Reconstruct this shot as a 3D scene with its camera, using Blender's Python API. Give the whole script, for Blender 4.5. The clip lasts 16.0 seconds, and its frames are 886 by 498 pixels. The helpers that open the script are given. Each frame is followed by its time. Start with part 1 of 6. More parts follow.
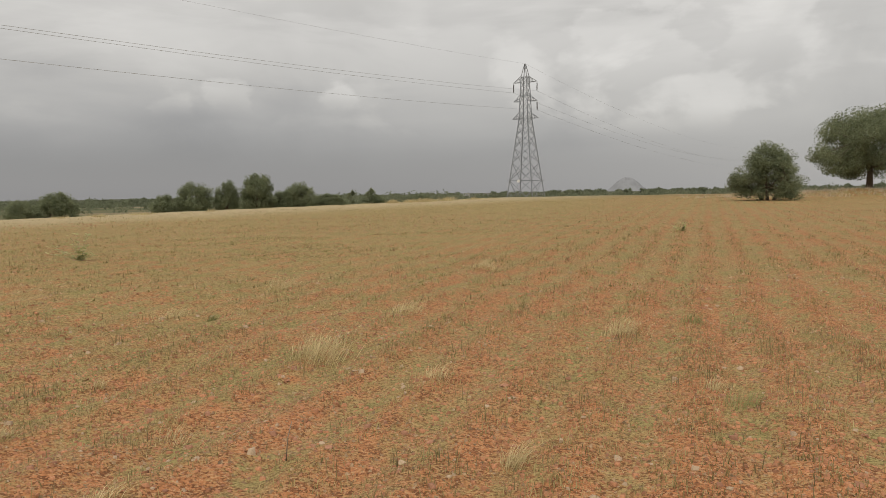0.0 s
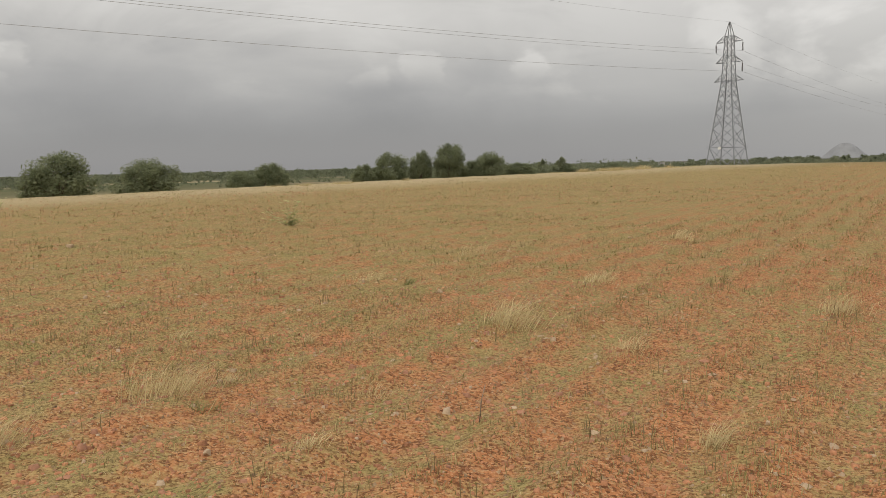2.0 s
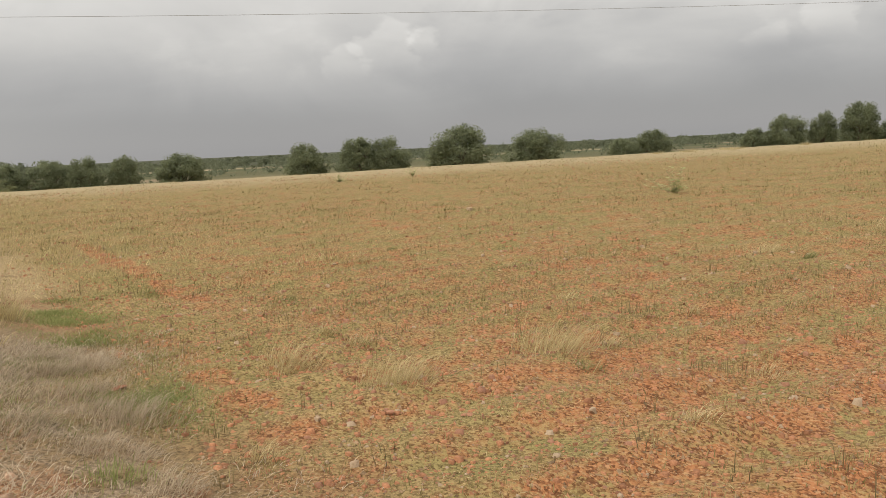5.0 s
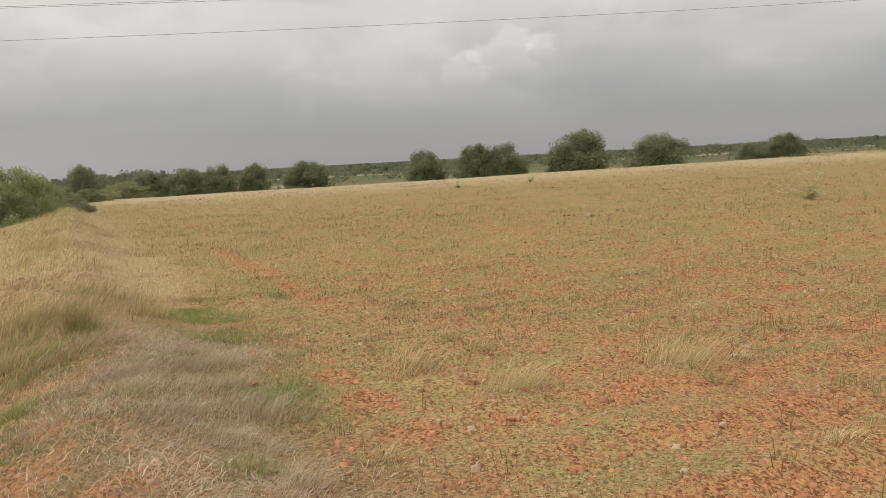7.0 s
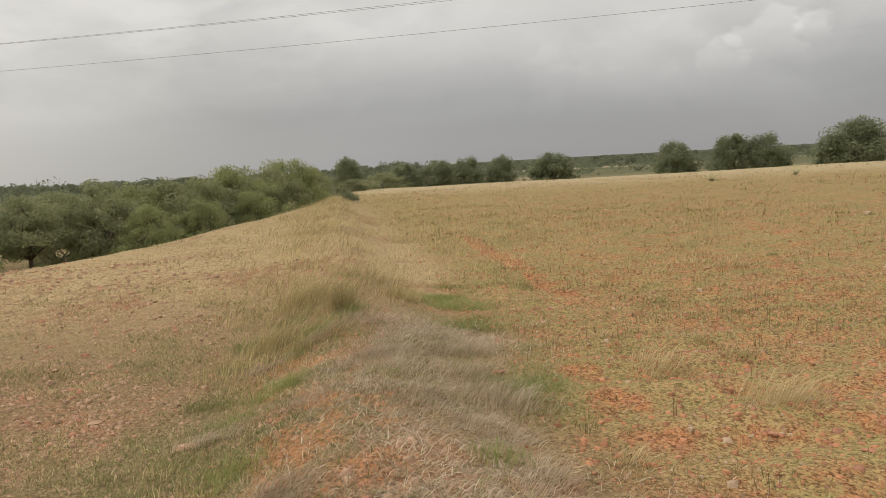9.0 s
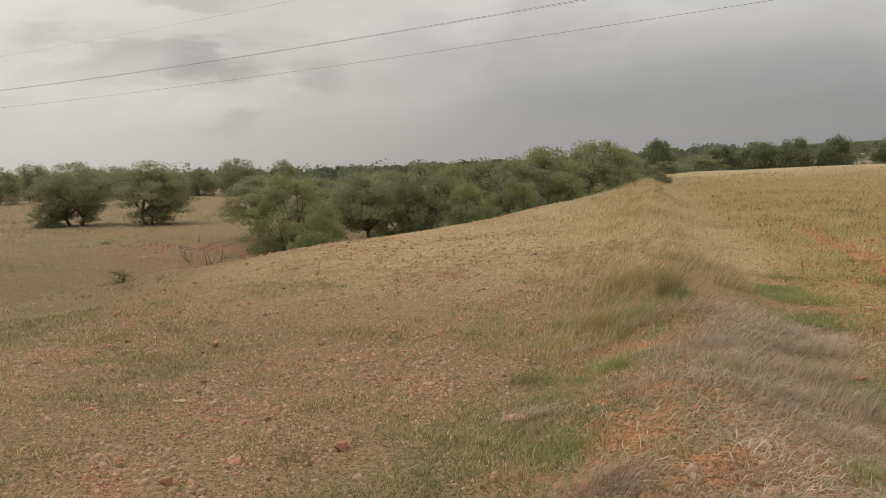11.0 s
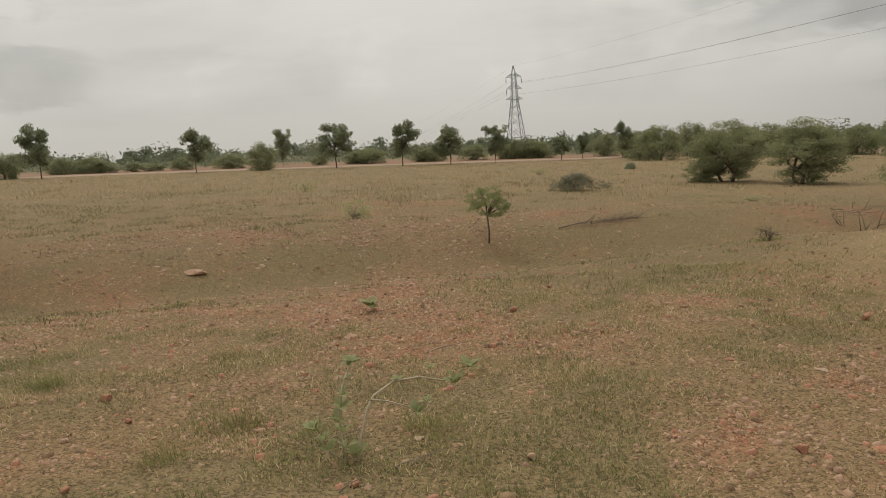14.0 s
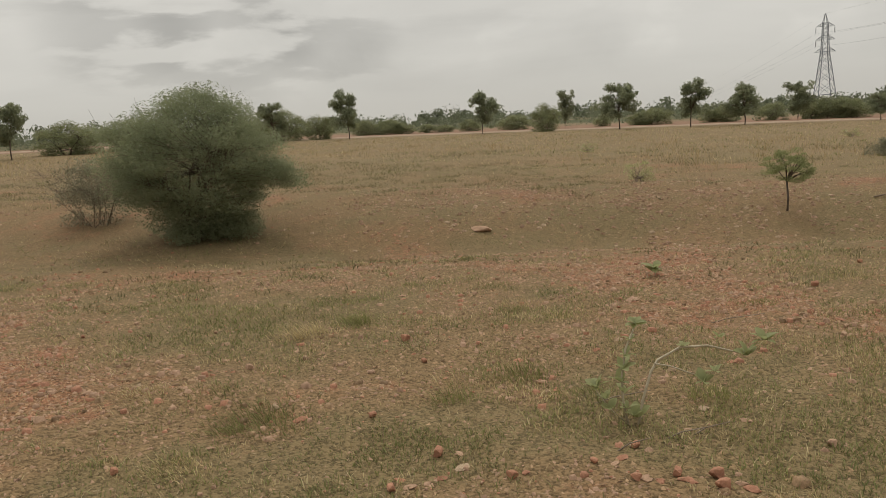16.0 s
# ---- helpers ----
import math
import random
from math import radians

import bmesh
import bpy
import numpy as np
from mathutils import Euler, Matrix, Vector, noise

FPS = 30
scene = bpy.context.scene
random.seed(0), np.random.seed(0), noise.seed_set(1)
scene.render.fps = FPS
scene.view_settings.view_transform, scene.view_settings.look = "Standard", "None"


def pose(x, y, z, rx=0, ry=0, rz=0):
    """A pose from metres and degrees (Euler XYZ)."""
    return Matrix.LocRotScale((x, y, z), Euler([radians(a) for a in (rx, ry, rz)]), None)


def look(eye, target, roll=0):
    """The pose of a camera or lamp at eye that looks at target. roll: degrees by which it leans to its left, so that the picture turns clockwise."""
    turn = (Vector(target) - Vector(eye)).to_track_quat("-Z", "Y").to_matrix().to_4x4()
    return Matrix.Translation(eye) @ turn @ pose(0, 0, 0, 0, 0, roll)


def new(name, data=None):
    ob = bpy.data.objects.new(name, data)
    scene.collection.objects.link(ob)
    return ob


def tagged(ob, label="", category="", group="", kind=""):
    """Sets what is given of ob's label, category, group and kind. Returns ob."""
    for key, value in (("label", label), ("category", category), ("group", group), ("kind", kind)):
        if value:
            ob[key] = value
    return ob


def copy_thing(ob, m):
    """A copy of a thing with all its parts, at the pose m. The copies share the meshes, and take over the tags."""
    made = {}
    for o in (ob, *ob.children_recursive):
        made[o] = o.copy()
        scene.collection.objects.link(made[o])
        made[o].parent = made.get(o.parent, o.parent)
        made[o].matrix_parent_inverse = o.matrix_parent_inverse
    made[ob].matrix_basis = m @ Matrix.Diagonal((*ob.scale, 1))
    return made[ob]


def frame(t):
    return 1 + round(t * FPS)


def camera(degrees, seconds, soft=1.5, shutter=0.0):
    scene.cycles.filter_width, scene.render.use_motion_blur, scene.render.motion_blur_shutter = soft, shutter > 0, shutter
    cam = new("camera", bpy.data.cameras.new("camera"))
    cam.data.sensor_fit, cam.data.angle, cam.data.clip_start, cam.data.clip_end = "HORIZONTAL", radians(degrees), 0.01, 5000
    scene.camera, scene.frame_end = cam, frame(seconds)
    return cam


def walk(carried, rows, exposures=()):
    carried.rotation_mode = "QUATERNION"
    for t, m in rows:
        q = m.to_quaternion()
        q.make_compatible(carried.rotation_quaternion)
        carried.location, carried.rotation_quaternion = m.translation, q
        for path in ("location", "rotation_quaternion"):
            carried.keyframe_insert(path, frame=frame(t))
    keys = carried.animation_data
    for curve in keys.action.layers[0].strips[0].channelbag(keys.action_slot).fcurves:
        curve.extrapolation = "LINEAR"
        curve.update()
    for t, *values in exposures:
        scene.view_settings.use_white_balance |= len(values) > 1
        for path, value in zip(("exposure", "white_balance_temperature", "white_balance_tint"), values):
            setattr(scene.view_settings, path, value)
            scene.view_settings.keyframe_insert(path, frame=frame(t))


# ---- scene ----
# eye 1.6 m over the crest of the field bank, a slow turn to the left
cam = camera(59.66, 16.0, soft=0.6)
ROWS = [
    (0.0, 0.169, -0.030, 0.053, -10.03, -4.32, 0.84),
    (0.5, 0.162, -0.019, 0.050, -7.35, -4.98, 0.87),
    (1.0, 0.154, 0.002, 0.041, -3.83, -5.74, 0.86),
    (1.5, 0.139, -0.001, 0.039, 0.00, -6.02, 1.04),
    (2.0, 0.126, 0.002, 0.033, 3.92, -6.34, 1.23),
    (2.5, 0.116, 0.004, 0.028, 7.17, -6.59, 1.50),
    (3.0, 0.094, 0.004, 0.022, 10.82, -6.89, 1.57),
    (3.5, 0.076, 0.012, 0.022, 15.64, -7.53, 1.82),
    (4.0, 0.063, 0.015, 0.019, 22.29, -7.94, 2.22),
    (4.5, 0.041, 0.033, 0.003, 28.37, -7.90, 2.59),
    (4.7, 0.037, 0.030, 0.003, 29.80, -7.86, 2.62),
    (6.8, 0.002, 0.001, 0.006, 38.94, -7.06, 2.86),
    (7.0, 0.000, 0.000, -0.000, 40.11, -6.91, 3.04),
    (7.5, 0.011, 0.004, 0.010, 43.81, -5.81, 3.42),
    (8.0, 0.000, -0.010, 0.003, 48.74, -5.56, 3.89),
    (8.2, -0.012, -0.010, 0.017, 51.25, -5.96, 3.81),
    (10.3, -0.239, -0.095, -0.013, 68.81, -6.03, 2.49),
    (10.5, -0.276, -0.116, -0.025, 71.83, -6.14, 2.56),
    (11.0, -0.331, -0.163, -0.033, 80.38, -6.56, 3.18),
    (11.5, -0.361, -0.181, -0.040, 89.93, -7.15, 3.42),
    (12.0, -0.370, -0.181, -0.035, 98.75, -7.09, 3.48),
    (12.5, -0.370, -0.189, -0.035, 106.17, -7.11, 3.49),
    (13.0, -0.360, -0.209, -0.035, 113.26, -7.46, 3.27),
    (13.5, -0.343, -0.218, -0.031, 119.81, -7.33, 3.23),
    (14.0, -0.333, -0.228, -0.032, 125.92, -6.97, 3.31),
    (14.5, -0.303, -0.207, -0.019, 131.43, -7.01, 3.61),
    (15.0, -0.306, -0.238, -0.037, 136.93, -7.30, 3.76),
    (15.5, -0.275, -0.242, -0.039, 141.87, -7.91, 3.52),
    (16.0, -0.249, -0.241, -0.037, 146.44, -8.57, 3.51),
]
walk(cam, [(t, pose(x, y, z + 1.6, 90 + pitch, roll, yaw)) for t, x, y, z, yaw, pitch, roll in ROWS],
     exposures=((0, -0.10), (2, -0.06), (4.5, 0.16), (8, 0.16), (10.3, -0.04), (12, -0.14), (14, -0.22), (16, -0.24)))


# ---- sky and sun ----
def link(tree, a, b):
    tree.links.new(a, b)


def sums(tree, op, a, b=None, c=None, clamp=False):
    n = tree.nodes.new("ShaderNodeMath")
    n.operation, n.use_clamp = op, clamp
    for i, v in enumerate((a, b, c)):
        if v is None:
            continue
        if isinstance(v, (int, float)):
            n.inputs[i].default_value = v
        else:
            tree.links.new(v, n.inputs[i])
    return n.outputs[0]


def spread(tree, value, a, b, c=0.0, d=1.0):
    n = tree.nodes.new("ShaderNodeMapRange")
    n.interpolation_type = "SMOOTHSTEP"
    tree.links.new(value, n.inputs[0])
    for i, v in enumerate((a, b, c, d)):
        n.inputs[i + 1].default_value = v
    return n.outputs[0]


def blend(tree, fac, a, b, how="MIX"):
    n = tree.nodes.new("ShaderNodeMix")
    n.data_type, n.blend_type = "RGBA", how
    for slot, v in ((0, fac), (6, a), (7, b)):
        if isinstance(v, (int, float)):
            n.inputs[slot].default_value = v
        elif isinstance(v, tuple):
            n.inputs[slot].default_value = (*v, 1)
        else:
            tree.links.new(v, n.inputs[slot])
    return n.outputs[2]


def grain(tree, vector, scale, detail=4.0, rough=0.55, warp=0.0):
    n = tree.nodes.new("ShaderNodeTexNoise")
    n.inputs["Scale"].default_value, n.inputs["Detail"].default_value = scale, detail
    n.inputs["Roughness"].default_value, n.inputs["Distortion"].default_value = rough, warp
    if vector is not None:
        tree.links.new(vector, n.inputs["Vector"])
    return n.outputs[0]


def dotted(tree, vector, direction):
    n = tree.nodes.new("ShaderNodeVectorMath")
    n.operation = "DOT_PRODUCT"
    tree.links.new(vector, n.inputs[0])
    n.inputs[1].default_value = direction
    return n.outputs["Value"]


SUN_AZ, SUN_UP = 150.0, 52.0
# azimuth, height, width and brightness of the small heaped clouds
CURDS = ((35.0, 6.3, 3.2, 0.09), (32.6, 6.9, 1.8, 0.10), (38.2, 5.4, 2.2, 0.06), (5.4, 6.6, 2.8, 0.09), (8.6, 6.0, 2.2, 0.06), (-2.4, 6.7, 2.1, 0.11), (-24.0, 9.0, 6.0, 0.08), (-33.0, 10.0, 5.0, 0.08))


def make_sky():
    world = bpy.data.worlds.new("overcast_sky")
    scene.world = world
    world.use_nodes = True
    tree = world.node_tree
    tree.nodes.clear()
    out = tree.nodes.new("ShaderNodeOutputWorld")
    back = tree.nodes.new("ShaderNodeBackground")
    coord = tree.nodes.new("ShaderNodeTexCoord").outputs["Generated"]
    parts = tree.nodes.new("ShaderNodeSeparateXYZ")
    link(tree, coord, parts.inputs[0])
    up = parts.outputs[2]
    # cloud deck seen in perspective
    flat = tree.nodes.new("ShaderNodeVectorMath")
    flat.operation = "DIVIDE"
    lift = sums(tree, "ADD", sums(tree, "MAXIMUM", up, 0.0), 0.11)
    both = tree.nodes.new("ShaderNodeCombineXYZ")
    for i in range(3):
        link(tree, lift, both.inputs[i])
    link(tree, coord, flat.inputs[0])
    link(tree, both.outputs[0], flat.inputs[1])
    deck = flat.outputs[0]
    big = grain(tree, deck, 0.5, 5, 0.5, 0.6)
    # heaped clouds with a shape of their own
    tall = tree.nodes.new("ShaderNodeMapping")
    tall.inputs["Scale"].default_value = (1.0, 1.0, 1.9)
    tall.inputs["Location"].default_value = (0.3, 0.1, 0.05)
    link(tree, coord, tall.inputs["Vector"])
    heap = grain(tree, tall.outputs[0], 3.2, 7, 0.5, 0.5)
    puff = grain(tree, tall.outputs[0], 7.5, 7, 0.5, 0.3)
    gloom = spread(tree, dotted(tree, coord, (-0.40, 0.917, 0.0)), 0.25, 0.99)
    glow = spread(tree, dotted(tree, coord, (-0.5, -0.866, 0.0)), -0.1, 0.9)
    rise = sums(tree, "MAXIMUM", up, 0.0)
    base = sums(tree, "MULTIPLY_ADD", rise, 1.0, 0.475)
    base = sums(tree, "ADD", base, sums(tree, "MULTIPLY", glow, 0.14))
    low = spread(tree, sums(tree, "ADD", up, sums(tree, "MULTIPLY_ADD", heap, 0.10, -0.05)), 0.02, 0.185, 1.0, 0.0)
    base = sums(tree, "SUBTRACT", base, sums(tree, "MULTIPLY", sums(tree, "MULTIPLY", gloom, low), 0.21))
    base = sums(tree, "ADD", base, sums(tree, "MULTIPLY", gloom, spread(tree, up, 0.0, 0.055, 0.05, 0.0)))
    shape = sums(tree, "ADD", sums(tree, "MULTIPLY", spread(tree, big, 0.3, 0.7), 0.4), sums(tree, "MULTIPLY", spread(tree, heap, 0.34, 0.62), 0.6))
    clear_low = spread(tree, up, 0.02, 0.09)
    depth = sums(tree, "MULTIPLY", clear_low, sums(tree, "MULTIPLY_ADD", shape, 0.20, -0.11))
    base = sums(tree, "MULTIPLY", base, sums(tree, "ADD", depth, 1.0))
    lit = sums(tree, "MULTIPLY", spread(tree, puff, 0.50, 0.62), spread(tree, up, 0.06, 0.10))
    lit = sums(tree, "MULTIPLY", lit, spread(tree, up, 0.13, 0.24, 1.0, 0.3))
    sunlit = spread(tree, dotted(tree, coord, (0.42, 0.90, 0.10)), 0.90, 0.99, 0.05, 0.17)
    base = sums(tree, "ADD", base, sums(tree, "MULTIPLY", sums(tree, "MULTIPLY", lit, shape), sunlit))
    # long dark shreds under the deck
    shred = tree.nodes.new("ShaderNodeMapping")
    shred.inputs["Scale"].default_value = (1.0, 1.0, 4.5)
    shred.inputs["Location"].default_value = (0.7, 0.2, 0.3)
    link(tree, coord, shred.inputs["Vector"])
    shreds = sums(tree, "MULTIPLY", spread(tree, grain(tree, shred.outputs[0], 2.3, 7, 0.55, 0.5), 0.48, 0.62), spread(tree, up, 0.09, 0.17))
    base = sums(tree, "SUBTRACT", base, sums(tree, "MULTIPLY", shreds, 0.08))
    # a broad darker part of the deck
    murk = dotted(tree, coord, (-math.sin(radians(84)) * 0.97, math.cos(radians(84)) * 0.97, 0.24))
    base = sums(tree, "SUBTRACT", base, sums(tree, "MULTIPLY", spread(tree, murk, 0.90, 0.99), 0.06))
    # a few heavier cloud banks low in the sky
    flatter = tree.nodes.new("ShaderNodeMapping")
    flatter.inputs["Scale"].default_value = (1.0, 1.0, 3.6)
    link(tree, coord, flatter.inputs["Vector"])
    lumpy = spread(tree, grain(tree, flatter.outputs[0], 6.5, 6, 0.5, 0.2), 0.46, 0.56)
    for azimuth, height, wide, dark in ((168, 8.8, 6.5, 0.15), (161, 8.2, 7.0, 0.15), (154, 7.4, 5.5, 0.13), (102, 12.5, 9.0, 0.13), (96, 6.3, 4.5, 0.12), (90, 6.6, 3.5, 0.08)):
        a, u = radians(azimuth), radians(height)
        way = dotted(tree, coord, (-math.sin(a) * math.cos(u), math.cos(a) * math.cos(u), math.sin(u)))
        bank = sums(tree, "MULTIPLY", spread(tree, way, math.cos(radians(wide)), math.cos(radians(wide * 0.25))), lumpy)
        base = sums(tree, "SUBTRACT", base, sums(tree, "MULTIPLY", bank, dark))
    # small heaped clouds that catch the light, soft at their feet
    curd = sums(tree, "SUBTRACT", grain(tree, tall.outputs[0], 16.0, 5, 0.5, 0.0), 0.5)
    for azimuth, height, wide, light in CURDS:
        a, u = radians(azimuth), radians(height)
        off = tree.nodes.new("ShaderNodeVectorMath")
        off.operation = "DISTANCE"
        link(tree, coord, off.inputs[0])
        off.inputs[1].default_value = (-math.sin(a) * math.cos(u), math.cos(a) * math.cos(u), math.sin(u))
        body = sums(tree, "SUBTRACT", 1.0, sums(tree, "DIVIDE", off.outputs["Value"], radians(wide)))
        body = sums(tree, "ADD", body, sums(tree, "MULTIPLY", curd, 1.9))
        heaped = sums(tree, "MULTIPLY", spread(tree, body, 0.20, 0.48), spread(tree, up, math.sin(u) - 0.45 * radians(wide), math.sin(u) + 0.3 * radians(wide)))
        base = sums(tree, "ADD", base, sums(tree, "MULTIPLY", heaped, light))
    tone = blend(tree, spread(tree, base, 0.22, 0.62), (0.990, 0.977, 0.985), (1.0, 0.972, 0.925))
    grey = blend(tree, glow, tone, (1.0, 0.964, 0.880))
    scaled = tree.nodes.new("ShaderNodeVectorMath")
    scaled.operation = "SCALE"
    link(tree, grey, scaled.inputs[0])
    link(tree, base, scaled.inputs["Scale"])
    clear = tree.nodes.new("ShaderNodeTexSky")
    clear.sky_type, clear.sun_disc = "NISHITA", False
    clear.sun_elevation, clear.sun_rotation = radians(SUN_UP), radians(-SUN_AZ)
    faint = tree.nodes.new("ShaderNodeVectorMath")
    faint.operation = "SCALE"
    link(tree, clear.outputs[0], faint.inputs[0])
    faint.inputs["Scale"].default_value = 0.07
    mixed = blend(tree, 0.94, faint.outputs[0], scaled.outputs[0])
    link(tree, mixed, back.inputs[0])
    back.inputs[1].default_value = 1.0
    link(tree, back.outputs[0], out.inputs[0])
    lamp = bpy.data.lights.new("sun", "SUN")
    lamp.energy, lamp.angle, lamp.color = 1.5, radians(22), (1.0, 0.96, 0.88)
    a, u = radians(SUN_AZ), radians(SUN_UP)
    ray = Vector((-math.sin(a) * math.cos(u), math.cos(a) * math.cos(u), math.sin(u)))
    new("sun", lamp).matrix_world = look(ray * 60, (0, 0, 0))


make_sky()


# ---- the lie of the land ----
def ease(a, b, v):
    v = np.clip((v - a) / (b - a), 0, 1)
    return v * v * (3 - 2 * v)


def lattice(ix, iy, seed):
    h = (ix.astype(np.int64) * 374761393 + iy.astype(np.int64) * 668265263 + seed * 1442695041) & 0x7FFFFFFF
    h = ((h ^ (h >> 13)) * 1274126177) & 0x7FFFFFFF
    return ((h ^ (h >> 16)) & 0xFFFF) / 65535.0


def rough(x, y, size, seed=0):
    """Smooth noise from -1 to 1 with lumps of that size."""
    x, y = np.asarray(x, float) / size, np.asarray(y, float) / size
    ix, iy = np.floor(x), np.floor(y)
    fx, fy = x - ix, y - iy
    fx, fy = fx * fx * (3 - 2 * fx), fy * fy * (3 - 2 * fy)
    a, b = lattice(ix, iy, seed), lattice(ix + 1, iy, seed)
    c, d = lattice(ix, iy + 1, seed), lattice(ix + 1, iy + 1, seed)
    return 2 * ((a * (1 - fx) + b * fx) * (1 - fy) + (c * (1 - fx) + d * fx) * fy) - 1


BANK = (-0.9135, 0.4067)      # along the bank that bounds the field
SIDE = (0.4067, 0.9135)       # from the bank into the field
ROW = (0.485, 0.875)          # along the ploughed rows
ROW_STEP = 0.78


def land(x, y, fine=True):
    x, y = np.asarray(x, float), np.asarray(y, float)
    s = SIDE[0] * x + SIDE[1] * y
    a = BANK[0] * x + BANK[1] * y
    r = np.hypot(x, y)
    # field, tilted, with a drop past its far edge
    field = -0.2 + 0.008 * (0.57 * x + 0.82 * y) * np.minimum(1, 180 / np.maximum(r, 1))
    edge = np.maximum(-0.69 * x + 0.72 * y - 55 + 1.5 * rough(x, y, 25, 3), y - 104)
    field = field - 1.8 * ease(0, 14, edge) - 0.6 * ease(20, 90, edge)
    # rough ground on the other side
    plain = -0.52 + 6 * np.tanh((0.0086 * x - 0.0305 * y) / 6)
    w = -0.633 * x - 0.774 * y + 0.7 * rough(x, y, 7, 5)
    plain = plain - 0.27 * np.exp(-(((w - 14.3) / 2.6) ** 2)) + 0.16 * np.exp(-(((w - 20) / 3.0) ** 2)) * ease(26, 16, a)
    across = 0.774 * x - 0.633 * y
    plain = plain - 0.30 * np.exp(-(((w - 15.3) / 1.5) ** 2)) * ease(6.0, 3.0, across) * ease(-12, -7, across)
    rim = -6.6 + 0.234 * (a - 13.6)
    plain = plain + 0.29 * ease(-14, -4, s) * ease(24, 12, a)
    shelf = ease(6, 13, a) * ease(54, 44, a) * ease(rim - 1.3 - 5 * ease(19, 11, a), rim + 1.2, s)
    plain = plain * (1 - shelf) + (-0.2 + 0.27 * ease(4, 13, a)) * shelf
    plain = plain - 1.15 * np.exp(-(((s - rim + 2.6) / 1.9) ** 2)) * ease(15, 19, a) * ease(70, 46, a)
    t = ease(-1.5, 0.9, s)
    z = plain * (1 - t) + field * t
    # the bank itself
    z = z + (0.31 + 0.06 * rough(x, y, 1.3, 8)) * np.exp(-(((s - 0.05 + 0.15 * rough(x, y, 4, 9)) / 0.78) ** 2)) * ease(56, 44, a) * ease(-9, -4, a)
    # distance falls away beyond the field and climbs behind the rough ground
    turn = (0.573 * -x + 0.819 * y) / np.maximum(r, 0.1)
    most, steep = np.where(turn > 0.2, 20, 9), np.where(turn > 0.2, 0.0092, 0.0072)
    z = z - most * np.tanh(np.maximum(r - 150, 0) * steep * (turn - 0.2) / most)
    z = z + 0.5 * rough(x, y, 60, 11) * ease(70, 160, r)
    # a grassy mound beside the far trees
    u, v = 0.79 * (x - 56) - 0.61 * (y - 69), 0.61 * (x - 56) + 0.79 * (y - 69)
    z = z + 0.7 * np.exp(-((u / 9.0) ** 2) - ((v / 4.0) ** 2)) * (1 + 0.3 * rough(x, y, 3, 13))
    if fine:
        near = ease(45, 12, r)
        z = z + near * (0.022 * rough(x, y, 0.55, 1) * ease(26, 14, r) + 0.014 * rough(x, y, 0.19, 2) * ease(12, 6, r) + 0.05 * rough(x, y, 2.3, 4))
        furrow = (ROW[1] * x - ROW[0] * y) / ROW_STEP + 0.25 * rough(x, y, 3, 6)
        z = z + near * ease(1.2, 2.5, s) * 0.030 * np.cos(2 * np.pi * furrow)
    return z


def stony(x, y):
    """How stony the grazing ground is: below 0 it carries grass, above 0 it is bare gravel."""
    r = np.hypot(x, y)
    out = (0.55 * rough(x, y, 2.4, 61) + 0.35 * rough(x, y, 0.8, 62) + 0.25 * rough(x, y, 0.3, 63)) * ease(70, 30, r) - 0.22 * ease(9, 15, r)
    for azimuth, distance, wide, amount in ((118, 7.5, 1.8, 0.45), (128, 8.0, 1.6, 0.4), (106, 4.6, 0.9, 0.45), (154, 5.4, 0.9, 0.4), (143, 3.7, 0.6, 0.4), (98, 5.5, 1.2, 0.3), (90, 6.5, 1.2, 0.3),
                                            (126, 4.5, 0.9, -0.3), (140, 4.6, 0.8, -0.3), (149, 4.5, 0.7, -0.4), (163, 4.2, 1.0, -0.5), (156, 4.2, 0.7, -0.4), (117, 4.2, 0.7, -0.5), (84, 4.7, 0.8, -0.7), (78, 5.6, 0.8, -0.6), (90, 4.0, 0.6, -0.5), (160, 8.0, 1.6, -0.3), (108, 12.0, 2.5, -0.3)):
        a = math.radians(azimuth)
        out = out + amount * np.exp(-((x + math.sin(a) * distance) ** 2 + (y - math.cos(a) * distance) ** 2) / wide ** 2)
    return out


def ground_z(x, y):
    return float(land(np.array([x]), np.array([y]))[0])


def spot(azimuth, distance, sink=0.0):
    """A place on the land: degrees to the left of the y axis and metres."""
    a = radians(azimuth)
    x, y = -math.sin(a) * distance, math.cos(a) * distance
    return x, y, ground_z(x, y) - sink


# ---- materials ----
def surface(name):
    mat = bpy.data.materials.new(name)
    mat.use_nodes = True
    tree = mat.node_tree
    return mat, tree, tree.nodes["Principled BSDF"]


def relief(tree, shader, height, strength, distance):
    n = tree.nodes.new("ShaderNodeBump")
    n.inputs["Strength"].default_value, n.inputs["Distance"].default_value = strength, distance
    link(tree, height, n.inputs["Height"])
    link(tree, n.outputs[0], shader.inputs["Normal"])


